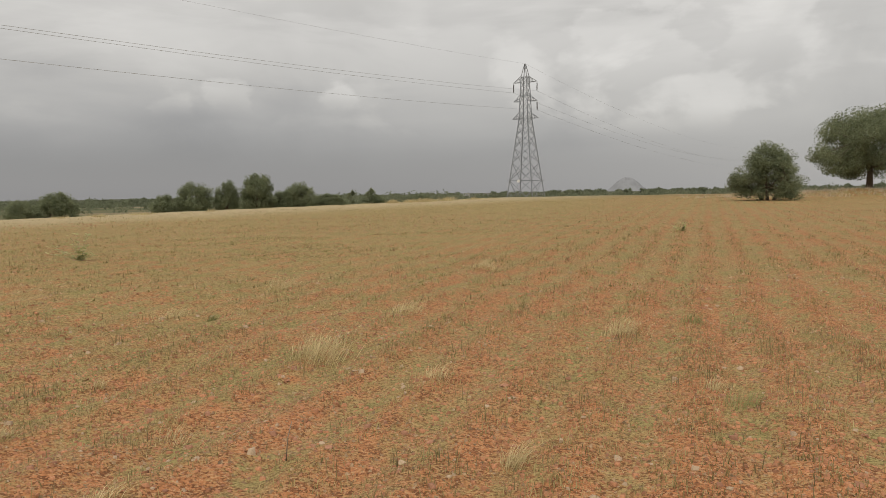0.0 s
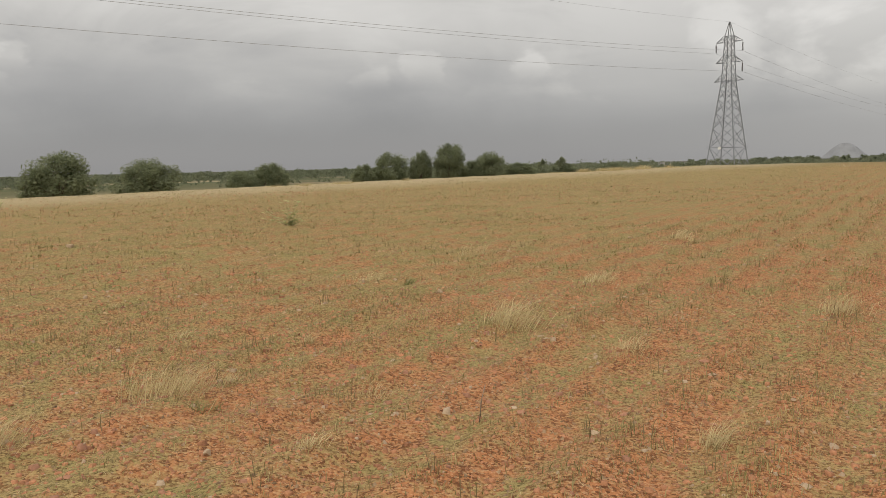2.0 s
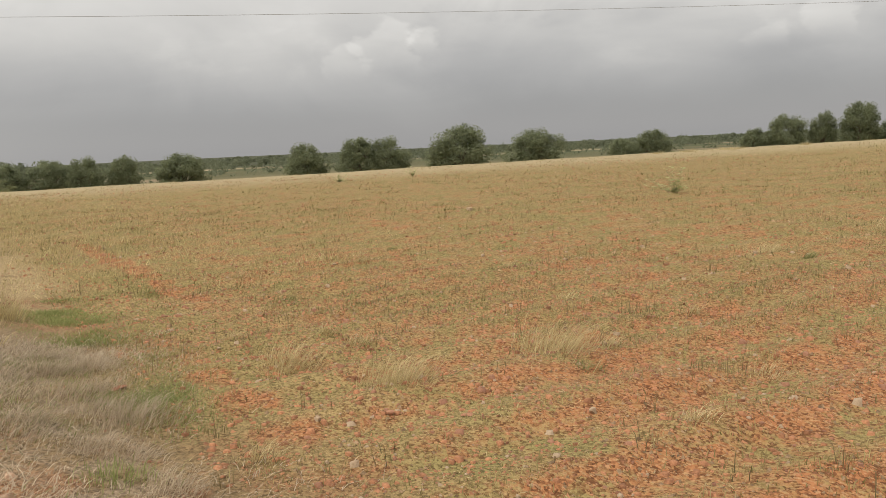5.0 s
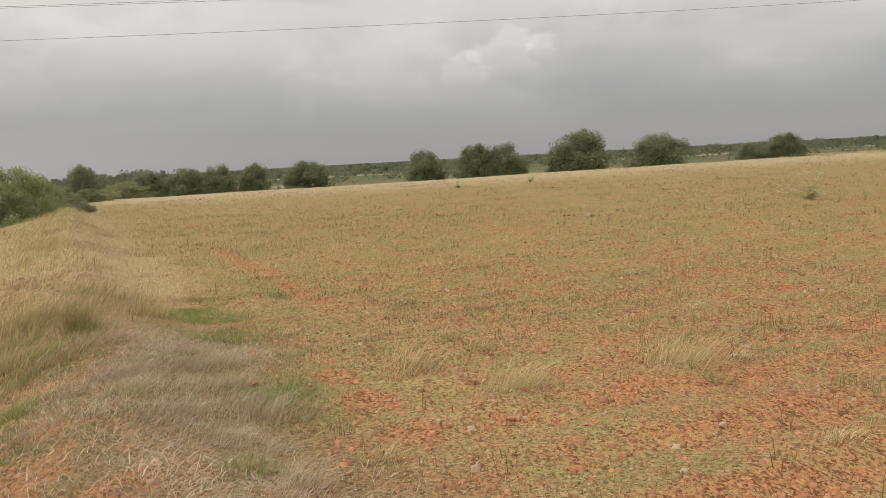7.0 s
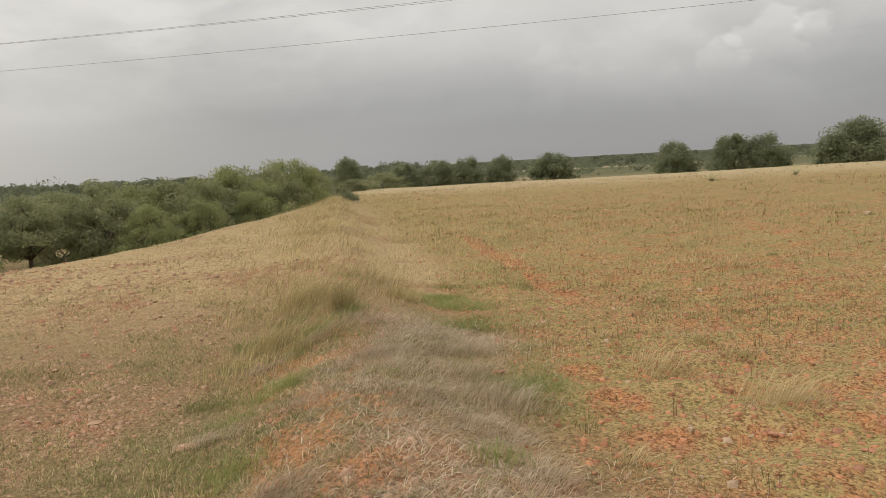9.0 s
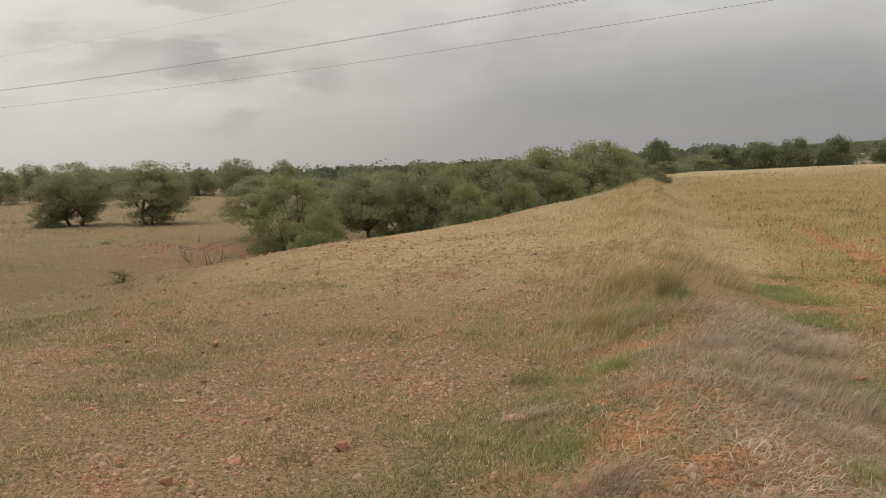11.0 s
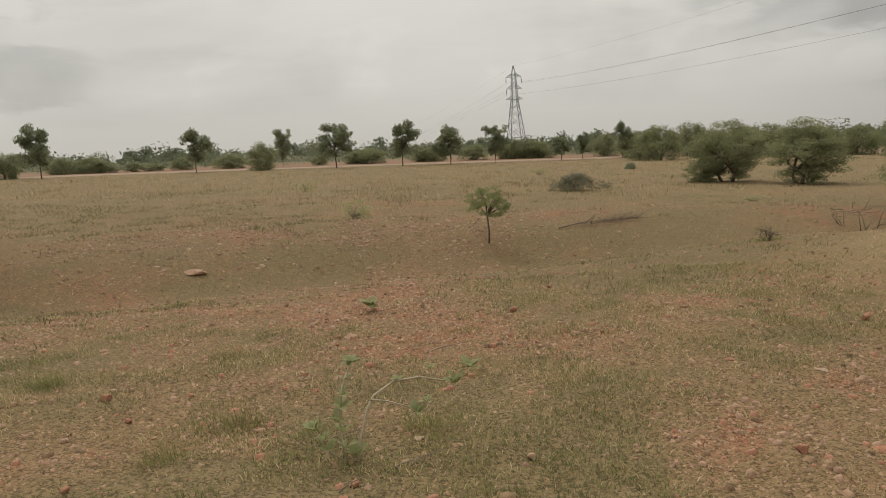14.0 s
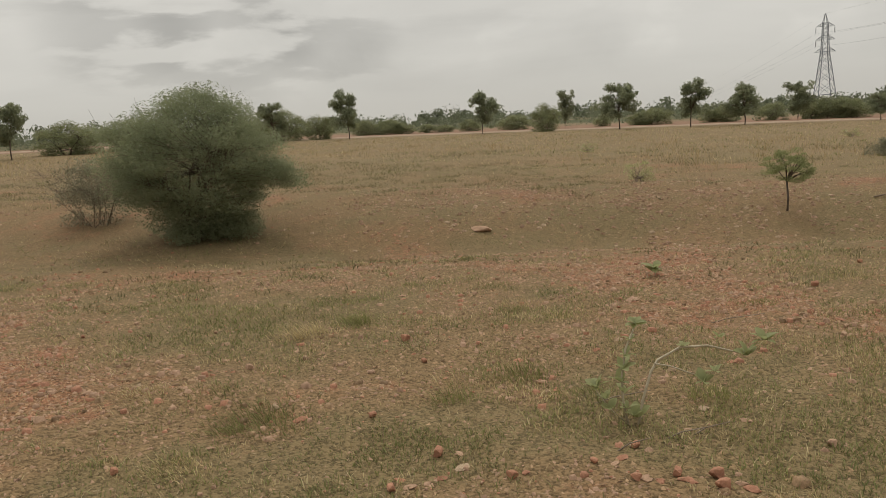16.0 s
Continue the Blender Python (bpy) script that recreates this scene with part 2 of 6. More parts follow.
def cells(tree, vector, scale, stretch=None):
    """Random values on small uneven pieces, and how far each place is from its piece's middle."""
    n = tree.nodes.new("ShaderNodeTexVoronoi")
    n.inputs["Scale"].default_value = scale
    if stretch:
        m = tree.nodes.new("ShaderNodeMapping")
        m.inputs["Rotation"].default_value = (0, 0, stretch[0])
        m.inputs["Scale"].default_value = (stretch[1], stretch[2], 1)
        link(tree, vector, m.inputs["Vector"])
        vector = m.outputs[0]
    link(tree, vector, n.inputs["Vector"])
    parts = tree.nodes.new("ShaderNodeSeparateColor")
    link(tree, n.outputs["Color"], parts.inputs[0])
    return parts.outputs[0], parts.outputs[1], n.outputs["Distance"]


def earth_material():
    mat, tree, bsdf = surface("red_gravelly_earth")
    place = tree.nodes.new("ShaderNodeNewGeometry").outputs["Position"]
    flat = tree.nodes.new("ShaderNodeVectorMath")
    flat.operation = "MULTIPLY"
    link(tree, place, flat.inputs[0])
    flat.inputs[1].default_value = (1, 1, 0)
    pos = flat.outputs[0]
    side = dotted(tree, pos, (*SIDE, 0))
    length = dotted(tree, pos, (*BANK, 0))
    wobble = sums(tree, "MULTIPLY_ADD", grain(tree, pos, 0.5, 3), 1.6, -0.8)
    straight = sums(tree, "ADD", side, sums(tree, "MULTIPLY", wobble, 0.15))
    side = sums(tree, "ADD", side, wobble)
    in_field = spread(tree, side, 0.9, 2.1)
    crumb, crumb2, crumb_edge = cells(tree, pos, 52)
    clod, clod2, clod_edge = cells(tree, pos, 13)
    lump, lump2, lump_edge = cells(tree, pos, 4.2)
    bits, bits2, _ = cells(tree, pos, 55, (0.7, 0.8, 1.25))
    dust = grain(tree, pos, 90, 4, 0.7)
    patch = grain(tree, pos, 0.9, 5, 0.6, 0.3)
    scrap = grain(tree, pos, 4.5, 5, 0.65, 0.2)
    wide = grain(tree, pos, 0.16, 4, 0.55)
    vast = grain(tree, pos, 0.013, 4, 0.55)
    mixed = sums(tree, "ADD", sums(tree, "MULTIPLY", crumb, 0.5), sums(tree, "ADD", sums(tree, "MULTIPLY", clod, 0.24), sums(tree, "MULTIPLY", lump, 0.1)))
    mixed = sums(tree, "ADD", mixed, sums(tree, "MULTIPLY", scrap, 0.16))
    speck = sums(tree, "ADD", sums(tree, "MULTIPLY", dust, 0.55), sums(tree, "ADD", sums(tree, "MULTIPLY", crumb, 0.22), sums(tree, "MULTIPLY", grain(tree, pos, 30, 6, 0.75), 0.41)))
    # soil
    red = blend(tree, spread(tree, sums(tree, "MULTIPLY_ADD", mixed, 0.4, sums(tree, "MULTIPLY", speck, 0.6)), 0.37, 0.68), (0.125, 0.052, 0.023), (0.375, 0.162, 0.070))
    red = blend(tree, spread(tree, bits, 0.80, 0.86, 0.0, 0.4), red, (0.52, 0.34, 0.18))
    # pebbles too small to stand out singly
    pebble = sums(tree, "MULTIPLY", spread(tree, crumb2, 0.70, 0.76, 0.0, 0.55), spread(tree, crumb_edge, 0.28, 0.42, 1.0, 0.0))
    pit = sums(tree, "MULTIPLY", spread(tree, crumb2, 0.10, 0.20, 0.35, 0.0), spread(tree, crumb_edge, 0.25, 0.45, 1.0, 0.0))
    red = blend(tree, pebble, red, (0.50, 0.272, 0.150))
    red = blend(tree, pit, red, (0.130, 0.058, 0.030))
    # low plants and litter, thicker along the rows
    across = dotted(tree, pos, (ROW[1] / ROW_STEP, -ROW[0] / ROW_STEP, 0))
    across = sums(tree, "ADD", across, sums(tree, "MULTIPLY", grain(tree, pos, 0.45, 3), 0.7))
    rows = sums(tree, "MULTIPLY_ADD", sums(tree, "COSINE", sums(tree, "MULTIPLY", across, 6.2832)), 0.5, 0.5)
    straw = blend(tree, spread(tree, sums(tree, "MULTIPLY_ADD", bits2, 0.2, sums(tree, "MULTIPLY", speck, 0.8)), 0.41, 0.69), (0.110, 0.074, 0.029), (0.345, 0.245, 0.108))
    straw = blend(tree, sums(tree, "MULTIPLY", pebble, 0.6), straw, (0.58, 0.40, 0.22))
    green = blend(tree, spread(tree, speck, 0.42, 0.69), (0.080, 0.066, 0.024), (0.285, 0.226, 0.090))
    cover = sums(tree, "ADD", sums(tree, "MULTIPLY", rows, 0.30), sums(tree, "MULTIPLY_ADD", patch, 0.85, -0.38))
    cover = sums(tree, "ADD", cover, sums(tree, "MULTIPLY_ADD", scrap, 0.9, -0.45))
    cover = sums(tree, "ADD", cover, sums(tree, "MULTIPLY_ADD", clod2, 0.22, -0.11))
    cover = sums(tree, "ADD", cover, sums(tree, "MULTIPLY_ADD", wide, 0.5, -0.25))
    cover = sums(tree, "ADD", cover, sums(tree, "MULTIPLY_ADD", lump2, 0.2, -0.1))
    reach = tree.nodes.new("ShaderNodeVectorMath")
    reach.operation = "LENGTH"
    link(tree, pos, reach.inputs[0])
    away = reach.outputs["Value"]
    cover = sums(tree, "ADD", cover, sums(tree, "ADD", spread(tree, away, 3, 9, -0.08, 0.07), spread(tree, away, 10, 60, 0.0, 0.17)))
    # bare wheel tracks along the headland
    for middle, first, last in ((1.83, 3.5, 10.0), (2.83, 7.5, 21.0)):
        lane = sums(tree, "ABSOLUTE", sums(tree, "SUBTRACT", straight, middle))
        lane = sums(tree, "MULTIPLY", spread(tree, lane, 0.08, 0.30, 0.55, 0.0), spread(tree, patch, 0.36, 0.52))
        lane = sums(tree, "MULTIPLY", lane, sums(tree, "MULTIPLY", spread(tree, length, first, first + 1.5), spread(tree, length, last - 4, last, 1.0, 0.0)))
        cover = sums(tree, "SUBTRACT", cover, lane)
    cover = sums(tree, "ADD", cover, sums(tree, "MULTIPLY", spread(tree, side, 1.8, 4.2, 0.25, 0.0), spread(tree, length, 0, 4)))
    cover = sums(tree, "ADD", cover, spread(tree, length, -1, 8, -0.10, 0.15))
    plants = blend(tree, spread(tree, sums(tree, "ADD", patch, sums(tree, "MULTIPLY_ADD", lump2, 0.2, -0.1)), 0.38, 0.70), straw, green)
    rim_straw = blend(tree, spread(tree, speck, 0.4, 0.7), (0.26, 0.205, 0.12), (0.48, 0.395, 0.255))
    cover = sums(tree, "ADD", cover, sums(tree, "MULTIPLY_ADD", speck, 0.9, -0.5))
    field = blend(tree, spread(tree, cover, -0.06, 0.50), red, plants)
    field = blend(tree, spread(tree, dotted(tree, pos, (-0.69, 0.72, 0)), 36, 52, 0.0, 0.55), field, rim_straw)
    # grazed ground: stony soil, dry grass, a paler shelf beside the gully
    gravel = tree.nodes.new("ShaderNodeAttribute")
    gravel.attribute_name = "stony"
    gravel = gravel.outputs["Fac"]
    rubbly = blend(tree, spread(tree, speck, 0.41, 0.70), (0.105, 0.051, 0.027), (0.305, 0.152, 0.083))
    tan = blend(tree, spread(tree, speck, 0.41, 0.70), (0.088, 0.059, 0.029), (0.262, 0.177, 0.090))
    rubbly = blend(tree, pebble, rubbly, (0.58, 0.345, 0.210))
    tan = blend(tree, sums(tree, "MULTIPLY", pebble, 0.8), tan, (0.52, 0.350, 0.205))
    bare = blend(tree, spread(tree, sums(tree, "ADD", gravel, sums(tree, "MULTIPLY_ADD", clod2, 0.5, -0.25)), -0.12, 0.38), tan, rubbly)
    cover2 = sums(tree, "ADD", sums(tree, "MULTIPLY", patch, -0.4), sums(tree, "ADD", scrap, sums(tree, "MULTIPLY", wide, 0.4)))
    cover2 = sums(tree, "ADD", cover2, sums(tree, "MULTIPLY_ADD", clod2, 0.24, -0.12))
    cover2 = sums(tree, "SUBTRACT", cover2, sums(tree, "MULTIPLY", gravel, 0.22))
    shelf = sums(tree, "MULTIPLY", spread(tree, length, 7, 13), spread(tree, side, -9, -5))
    dull = blend(tree, spread(tree, speck, 0.41, 0.70), (0.078, 0.053, 0.025), (0.243, 0.163, 0.084))
    olive = blend(tree, spread(tree, speck, 0.41, 0.70), (0.060, 0.053, 0.024), (0.193, 0.158, 0.077))
    dull = blend(tree, spread(tree, gravel, -0.5, -0.1, 0.45, 0.0), dull, olive)
    pale = blend(tree, spread(tree, bits2, 0.1, 0.9), (0.21, 0.150, 0.074), (0.43, 0.318, 0.172))
    dull = blend(tree, shelf, dull, pale)
    common = blend(tree, spread(tree, cover2, 0.30, 0.58), bare, dull)
    farther = blend(tree, spread(tree, speck, 0.40, 0.70), (0.088, 0.067, 0.035), (0.295, 0.220, 0.120))
    common = blend(tree, sums(tree, "MULTIPLY", spread(tree, away, 14, 40, 0.0, 0.7), spread(tree, patch, 0.35, 0.6, 1.0, 0.55)), common, farther)
    # trodden crest of the bank, bare in places
    crest = sums(tree, "MULTIPLY", spread(tree, sums(tree, "ABSOLUTE", sums(tree, "ADD", side, 0.25)), 0.3, 0.9, 0.75, 0.0), spread(tree, grain(tree, pos, 2.4, 7, 0.7), 0.43, 0.56))
    crest = sums(tree, "MULTIPLY", crest, spread(tree, length, 7.5, 9.5, 1.0, 0.0))
    thatch = blend(tree, spread(tree, speck, 0.40, 0.70), (0.120, 0.088, 0.058), (0.34, 0.258, 0.178))
    matted = sums(tree, "MULTIPLY", spread(tree, sums(tree, "ABSOLUTE", sums(tree, "SUBTRACT", straight, 0.55)), 0.25, 0.75, 0.65, 0.0), spread(tree, length, 8.0, 9.2, 1.0, 0.0))
    common = blend(tree, sums(tree, "MULTIPLY", matted, spread(tree, scrap, 0.36, 0.6)), common, thatch)
    common = blend(tree, crest, common, red)
    near = blend(tree, in_field, common, field)
    # other fields far away
    strip = tree.nodes.new("ShaderNodeMapping")
    strip.inputs["Rotation"].default_value = (0, 0, 0.5)
    strip.inputs["Scale"].default_value = (0.6, 2.2, 1)
    link(tree, pos, strip.inputs["Vector"])
    lots = grain(tree, strip.outputs[0], 0.012, 3, 0.5)
    afar = blend(tree, spread(tree, lots, 0.50, 0.58), (0.100, 0.094, 0.046), (0.22, 0.165, 0.100))
    afar = blend(tree, spread(tree, vast, 0.46, 0.56), afar, (0.074, 0.082, 0.038))
    afar = blend(tree, spread(tree, away, 190, 330), afar, (0.062, 0.064, 0.036))
    # a pale stubble field beyond the trees
    stubble = sums(tree, "MULTIPLY", sums(tree, "MULTIPLY", spread(tree, away, 205, 222), spread(tree, away, 262, 290, 1.0, 0.0)), spread(tree, grain(tree, pos, 0.02, 3, 0.5), 0.42, 0.54))
    afar = blend(tree, sums(tree, "MULTIPLY", stubble, in_field), afar, (0.31, 0.245, 0.150))
    colour = blend(tree, spread(tree, away, 80, 150), near, afar)
    # bare red soil beyond the dirt road
    verge = sums(tree, "MULTIPLY", spread(tree, sums(tree, "ADD", away, sums(tree, "MULTIPLY", patch, 6.0)), 97, 102), spread(tree, away, 116, 128, 1.0, 0.0))
    verge = sums(tree, "MULTIPLY", verge, spread(tree, side, -62, -50, 0.9, 0.0))
    colour = blend(tree, verge, colour, (0.25, 0.150, 0.098))
    link(tree, colour, bsdf.inputs["Base Color"])
    bsdf.inputs["Roughness"].default_value = 0.95
    bsdf.inputs["Specular IOR Level"].default_value = 0.12
    heights = sums(tree, "SUBTRACT", sums(tree, "ADD", sums(tree, "MULTIPLY", crumb, 0.35), sums(tree, "MULTIPLY", clod, 0.3)), sums(tree, "ADD", crumb_edge, sums(tree, "MULTIPLY", clod_edge, 0.5)))
    heights = sums(tree, "ADD", heights, sums(tree, "MULTIPLY", dust, 0.3))
    relief(tree, bsdf, heights, 0.5, 0.016)
    return mat


def leaf_material(name, dark, light, through_light=0.35):
    mat, tree, bsdf = surface(name)
    geo = tree.nodes.new("ShaderNodeNewGeometry")
    rand = geo.outputs["Random Per Island"]
    big = grain(tree, geo.outputs["Position"], 0.8, 3)
    fac = sums(tree, "ADD", sums(tree, "MULTIPLY", rand, 0.65), sums(tree, "MULTIPLY_ADD", big, 1.2, -0.42), clamp=True)
    colour = blend(tree, fac, dark, light)
    link(tree, colour, bsdf.inputs["Base Color"])
    bsdf.inputs["Roughness"].default_value = 0.6
    bsdf.inputs["Specular IOR Level"].default_value = 0.25
    thin = tree.nodes.new("ShaderNodeBsdfTranslucent")
    link(tree, colour, thin.inputs[0])
    mix = tree.nodes.new("ShaderNodeMixShader")
    mix.inputs[0].default_value = through_light
    link(tree, bsdf.outputs[0], mix.inputs[1])
    link(tree, thin.outputs[0], mix.inputs[2])
    link(tree, mix.outputs[0], tree.nodes["Material Output"].inputs[0])
    return mat


def plain_material(name, dark, light, scale=8.0, roughness=0.9, bump=0.4, metal=0.0, depth=0.02, vary=0.3):
    mat, tree, bsdf = surface(name)
    geo = tree.nodes.new("ShaderNodeNewGeometry")
    info = tree.nodes.new("ShaderNodeObjectInfo")
    coarse = grain(tree, geo.outputs["Position"], scale, 5, 0.6)
    fine = grain(tree, geo.outputs["Position"], scale * 6, 4, 0.6)
    fac = sums(tree, "ADD", sums(tree, "MULTIPLY", spread(tree, coarse, 0.3, 0.7), 0.5), sums(tree, "MULTIPLY_ADD", geo.outputs["Random Per Island"], vary, (0.3 - vary) * 0.5))
    fac = sums(tree, "ADD", fac, sums(tree, "MULTIPLY_ADD", info.outputs["Random"], 0.4, -0.1), clamp=True)
    colour = blend(tree, fac, dark, light)
    colour = blend(tree, spread(tree, fine, 0.4, 0.75, 0.0, 0.35), colour, tuple(0.6 * v for v in dark))
    link(tree, colour, bsdf.inputs["Base Color"])
    bsdf.inputs["Roughness"].default_value, bsdf.inputs["Metallic"].default_value = roughness, metal
    bsdf.inputs["Specular IOR Level"].default_value = 0.3
    relief(tree, bsdf, sums(tree, "ADD", coarse, sums(tree, "MULTIPLY", fine, 0.4)), bump, depth)
    return mat


EARTH = earth_material()
BARK = plain_material("grey_brown_bark", (0.07, 0.05, 0.035), (0.17, 0.13, 0.095), 14)
TWIG = plain_material("bleached_dry_twig", (0.16, 0.12, 0.085), (0.34, 0.27, 0.20), 20)
PALE_STEM = plain_material("pale_green_stem", (0.36, 0.30, 0.20), (0.56, 0.48, 0.34), 30, 0.7)
STONE_RED = plain_material("red_laterite_stone", (0.22, 0.102, 0.060), (0.43, 0.215, 0.128), 18)
CLOD = plain_material("dry_red_clod", (0.150, 0.066, 0.033), (0.490, 0.225, 0.112), 18, vary=0.6)
STONE_BUFF = plain_material("buff_grit", (0.150, 0.092, 0.048), (0.450, 0.295, 0.165), 18, vary=0.6)
STONE_PALE = plain_material("pale_buff_stone", (0.30, 0.205, 0.125), (0.48, 0.355, 0.235), 18)
STONE_BROWN = plain_material("brown_field_stone", (0.215, 0.130, 0.080), (0.450, 0.290, 0.185), 18, vary=0.4)
STEEL = plain_material("weathered_galvanised_steel", (0.20, 0.205, 0.215), (0.30, 0.305, 0.315), 2, 0.6, 0.05, 0.1)
CERAMIC = plain_material("brown_grey_insulator", (0.11, 0.09, 0.085), (0.17, 0.15, 0.14), 3, 0.35, 0.0)
CABLE = plain_material("dull_aluminium_cable", (0.30, 0.30, 0.30), (0.38, 0.38, 0.38), 1, 0.6, 0.0, 0.2)
ROAD = plain_material("pale_dirt_road", (0.30, 0.215, 0.150), (0.44, 0.335, 0.24), 0.8)
ROCK_HILL = plain_material("far_granite_hill", (0.198, 0.200, 0.208), (0.222, 0.224, 0.231), 0.01)
DUSTY_WALL = plain_material("dusty_whitewash", (0.30, 0.28, 0.25), (0.40, 0.38, 0.34), 1.0)
WALL_WHITE = plain_material("whitewashed_wall", (0.62, 0.60, 0.56), (0.78, 0.76, 0.72), 1.0)
LEAF_MANGO = leaf_material("dense_dark_leaves", (0.150, 0.172, 0.100), (0.260, 0.280, 0.155), 0.6)
LEAF_ACACIA = leaf_material("fine_olive_leaves", (0.185, 0.200, 0.105), (0.320, 0.330, 0.165), 0.6)
LEAF_FRESH = leaf_material("yellow_green_leaves", (0.195, 0.222, 0.092), (0.340, 0.360, 0.160), 0.6)
LEAF_ROADSIDE = leaf_material("roadside_leaves", (0.185, 0.202, 0.122), (0.305, 0.322, 0.188), 0.65)
LEAF_FAR = leaf_material("far_scrub_leaves", (0.140, 0.156, 0.098), (0.200, 0.216, 0.134), 0.6)
LEAF_BROAD = leaf_material("broad_grey_green_leaves", (0.205, 0.228, 0.098), (0.400, 0.410, 0.200), 0.5)
LEAF_WEED = leaf_material("pale_weed_leaves", (0.300, 0.310, 0.140), (0.500, 0.490, 0.250), 0.55)
LEAF_THORN = leaf_material("blue_green_thorn_leaves", (0.182, 0.204, 0.114), (0.302, 0.326, 0.184), 0.6)
GRASS_STRAW = leaf_material("straw_grass", (0.320, 0.245, 0.110), (0.740, 0.610, 0.350), 0.3)
GRASS_GOLD = leaf_material("golden_grass", (0.190, 0.150, 0.068), (0.720, 0.590, 0.310), 0.3)
GRASS_GREY = leaf_material("grey_dry_grass", (0.290, 0.226, 0.158), (0.680, 0.560, 0.405), 0.3)
GRASS_GREEN = leaf_material("short_green_grass", (0.112, 0.126, 0.045), (0.340, 0.330, 0.130), 0.3)
CREEPER = leaf_material("low_field_creeper", (0.120, 0.110, 0.035), (0.320, 0.268, 0.094), 0.3)
TURF = leaf_material("creeping_turf", (0.150, 0.180, 0.056), (0.370, 0.385, 0.145), 0.3)
WEED_MIX = leaf_material("field_weeds", (0.110, 0.098, 0.034), (0.520, 0.420, 0.195), 0.3)
BRUSH = leaf_material("cut_dry_brush", (0.135, 0.128, 0.078), (0.320, 0.305, 0.200), 0.4)
LITTER = leaf_material("straw_litter", (0.220, 0.155, 0.070), (0.540, 0.420, 0.220), 0.2)
LITTER_DULL = leaf_material("brown_litter", (0.150, 0.110, 0.058), (0.420, 0.320, 0.190), 0.2)
CLUMP = leaf_material("rank_grass_clump", (0.160, 0.130, 0.055), (0.450, 0.360, 0.170), 0.4)
TUSSOCK = leaf_material("dull_tussock_grass", (0.085, 0.082, 0.036), (0.230, 0.205, 0.095), 0.3)
STALK = leaf_material("brown_weed_stalks", (0.100, 0.085, 0.040), (0.290, 0.225, 0.110), 0.3)


# ---- mesh helpers ----
def fill_mesh(name, verts, faces, material, smooth=False):
    """A mesh from arrays of corners and of equal-sided faces."""
    verts, faces = np.asarray(verts, np.float32), np.asarray(faces, np.int32)
    mesh = bpy.data.meshes.new(name)
    count, sides = faces.shape
    mesh.vertices.add(len(verts))
    mesh.vertices.foreach_set("co", verts.ravel())
    mesh.loops.add(count * sides)
    mesh.loops.foreach_set("vertex_index", faces.ravel())
    mesh.polygons.add(count)
    mesh.polygons.foreach_set("loop_start", np.arange(0, count * sides, sides, dtype=np.int32))
    mesh.polygons.foreach_set("loop_total", np.full(count, sides, np.int32))
    if smooth:
        mesh.polygons.foreach_set("use_smooth", np.ones(count, bool))
    mesh.update(calc_edges=True)
    mesh.materials.append(material)
    return mesh


def part(name, data, material, parent, label=""):
    """One mesh object under a thing or under a part."""
    if isinstance(data, bmesh.types.BMesh):
        mesh = bpy.data.meshes.new(name)
        data.to_mesh(mesh)
        data.free()
        mesh.materials.append(material)
    else:
        mesh = data
    ob = new(name, mesh)
    ob.parent = parent
    return tagged(ob, label)


def bar(bm, p, q, width, tip=None, sides=4):
    """A straight member from p to q."""
    p, q = Vector(p), Vector(q)
    turn = (q - p).to_track_quat("Z", "Y").to_matrix()
    rings = []
    for place, w in ((p, width), (q, width if tip is None else tip)):
        rings.append([bm.verts.new(place + turn @ Vector((w / 2 * math.cos(k), w / 2 * math.sin(k), 0))) for k in (2 * math.pi * (i + 0.5) / sides for i in range(sides))])
    for i in range(sides):
        bm.faces.new((rings[0][i], rings[0][(i + 1) % sides], rings[1][(i + 1) % sides], rings[1][i]))
    bm.faces.new(rings[0][::-1])
    bm.faces.new(rings[1])


def limb(bm, points, widths, sides=6):
    """A bent, tapering tube through the points."""
    rings = []
    for i, (p, w) in enumerate(zip(points, widths)):
        ahead = Vector(points[min(i + 1, len(points) - 1)]) - Vector(points[max(i - 1, 0)])
        turn = ahead.to_track_quat("Z", "Y").to_matrix()
        rings.append([bm.verts.new(Vector(p) + turn @ Vector((w / 2 * math.cos(k), w / 2 * math.sin(k), 0))) for k in (2 * math.pi * j / sides for j in range(sides))])
    for a, b in zip(rings, rings[1:]):
        for j in range(sides):
            bm.faces.new((a[j], a[(j + 1) % sides], b[(j + 1) % sides], b[j])).smooth = True
    bm.faces.new(rings[0][::-1])
    bm.faces.new(rings[-1])


def blades(name, base, height, lean, width, material, rng, bent=True):
    """Grass blades: base (n, 3), height (n), lean (n, 2) in metres at the tip."""
    n = len(base)
    turn = rng.uniform(0, np.pi, n)
    across = np.stack([np.cos(turn), np.sin(turn), np.zeros(n)], 1) * (np.asarray(width) / 2).reshape(-1, 1)
    tip = base + np.column_stack([lean, height])
    if not bent:
        verts = np.stack([base - across, base + across, tip], 1).reshape(-1, 3)
        faces = np.arange(3 * n).reshape(n, 3)
    else:
        mid = base + np.column_stack([lean * 0.32, height * 0.62])
        verts = np.stack([base - across, base + across, mid - across * 0.75, mid + across * 0.75, tip], 1).reshape(-1, 3)
        k = (np.arange(n) * 5)[:, None]
        faces = np.concatenate([k + [0, 1, 3], k + [0, 3, 2], k + [2, 3, 4]], 1).reshape(-1, 3)
    return fill_mesh(name, verts, faces, material)


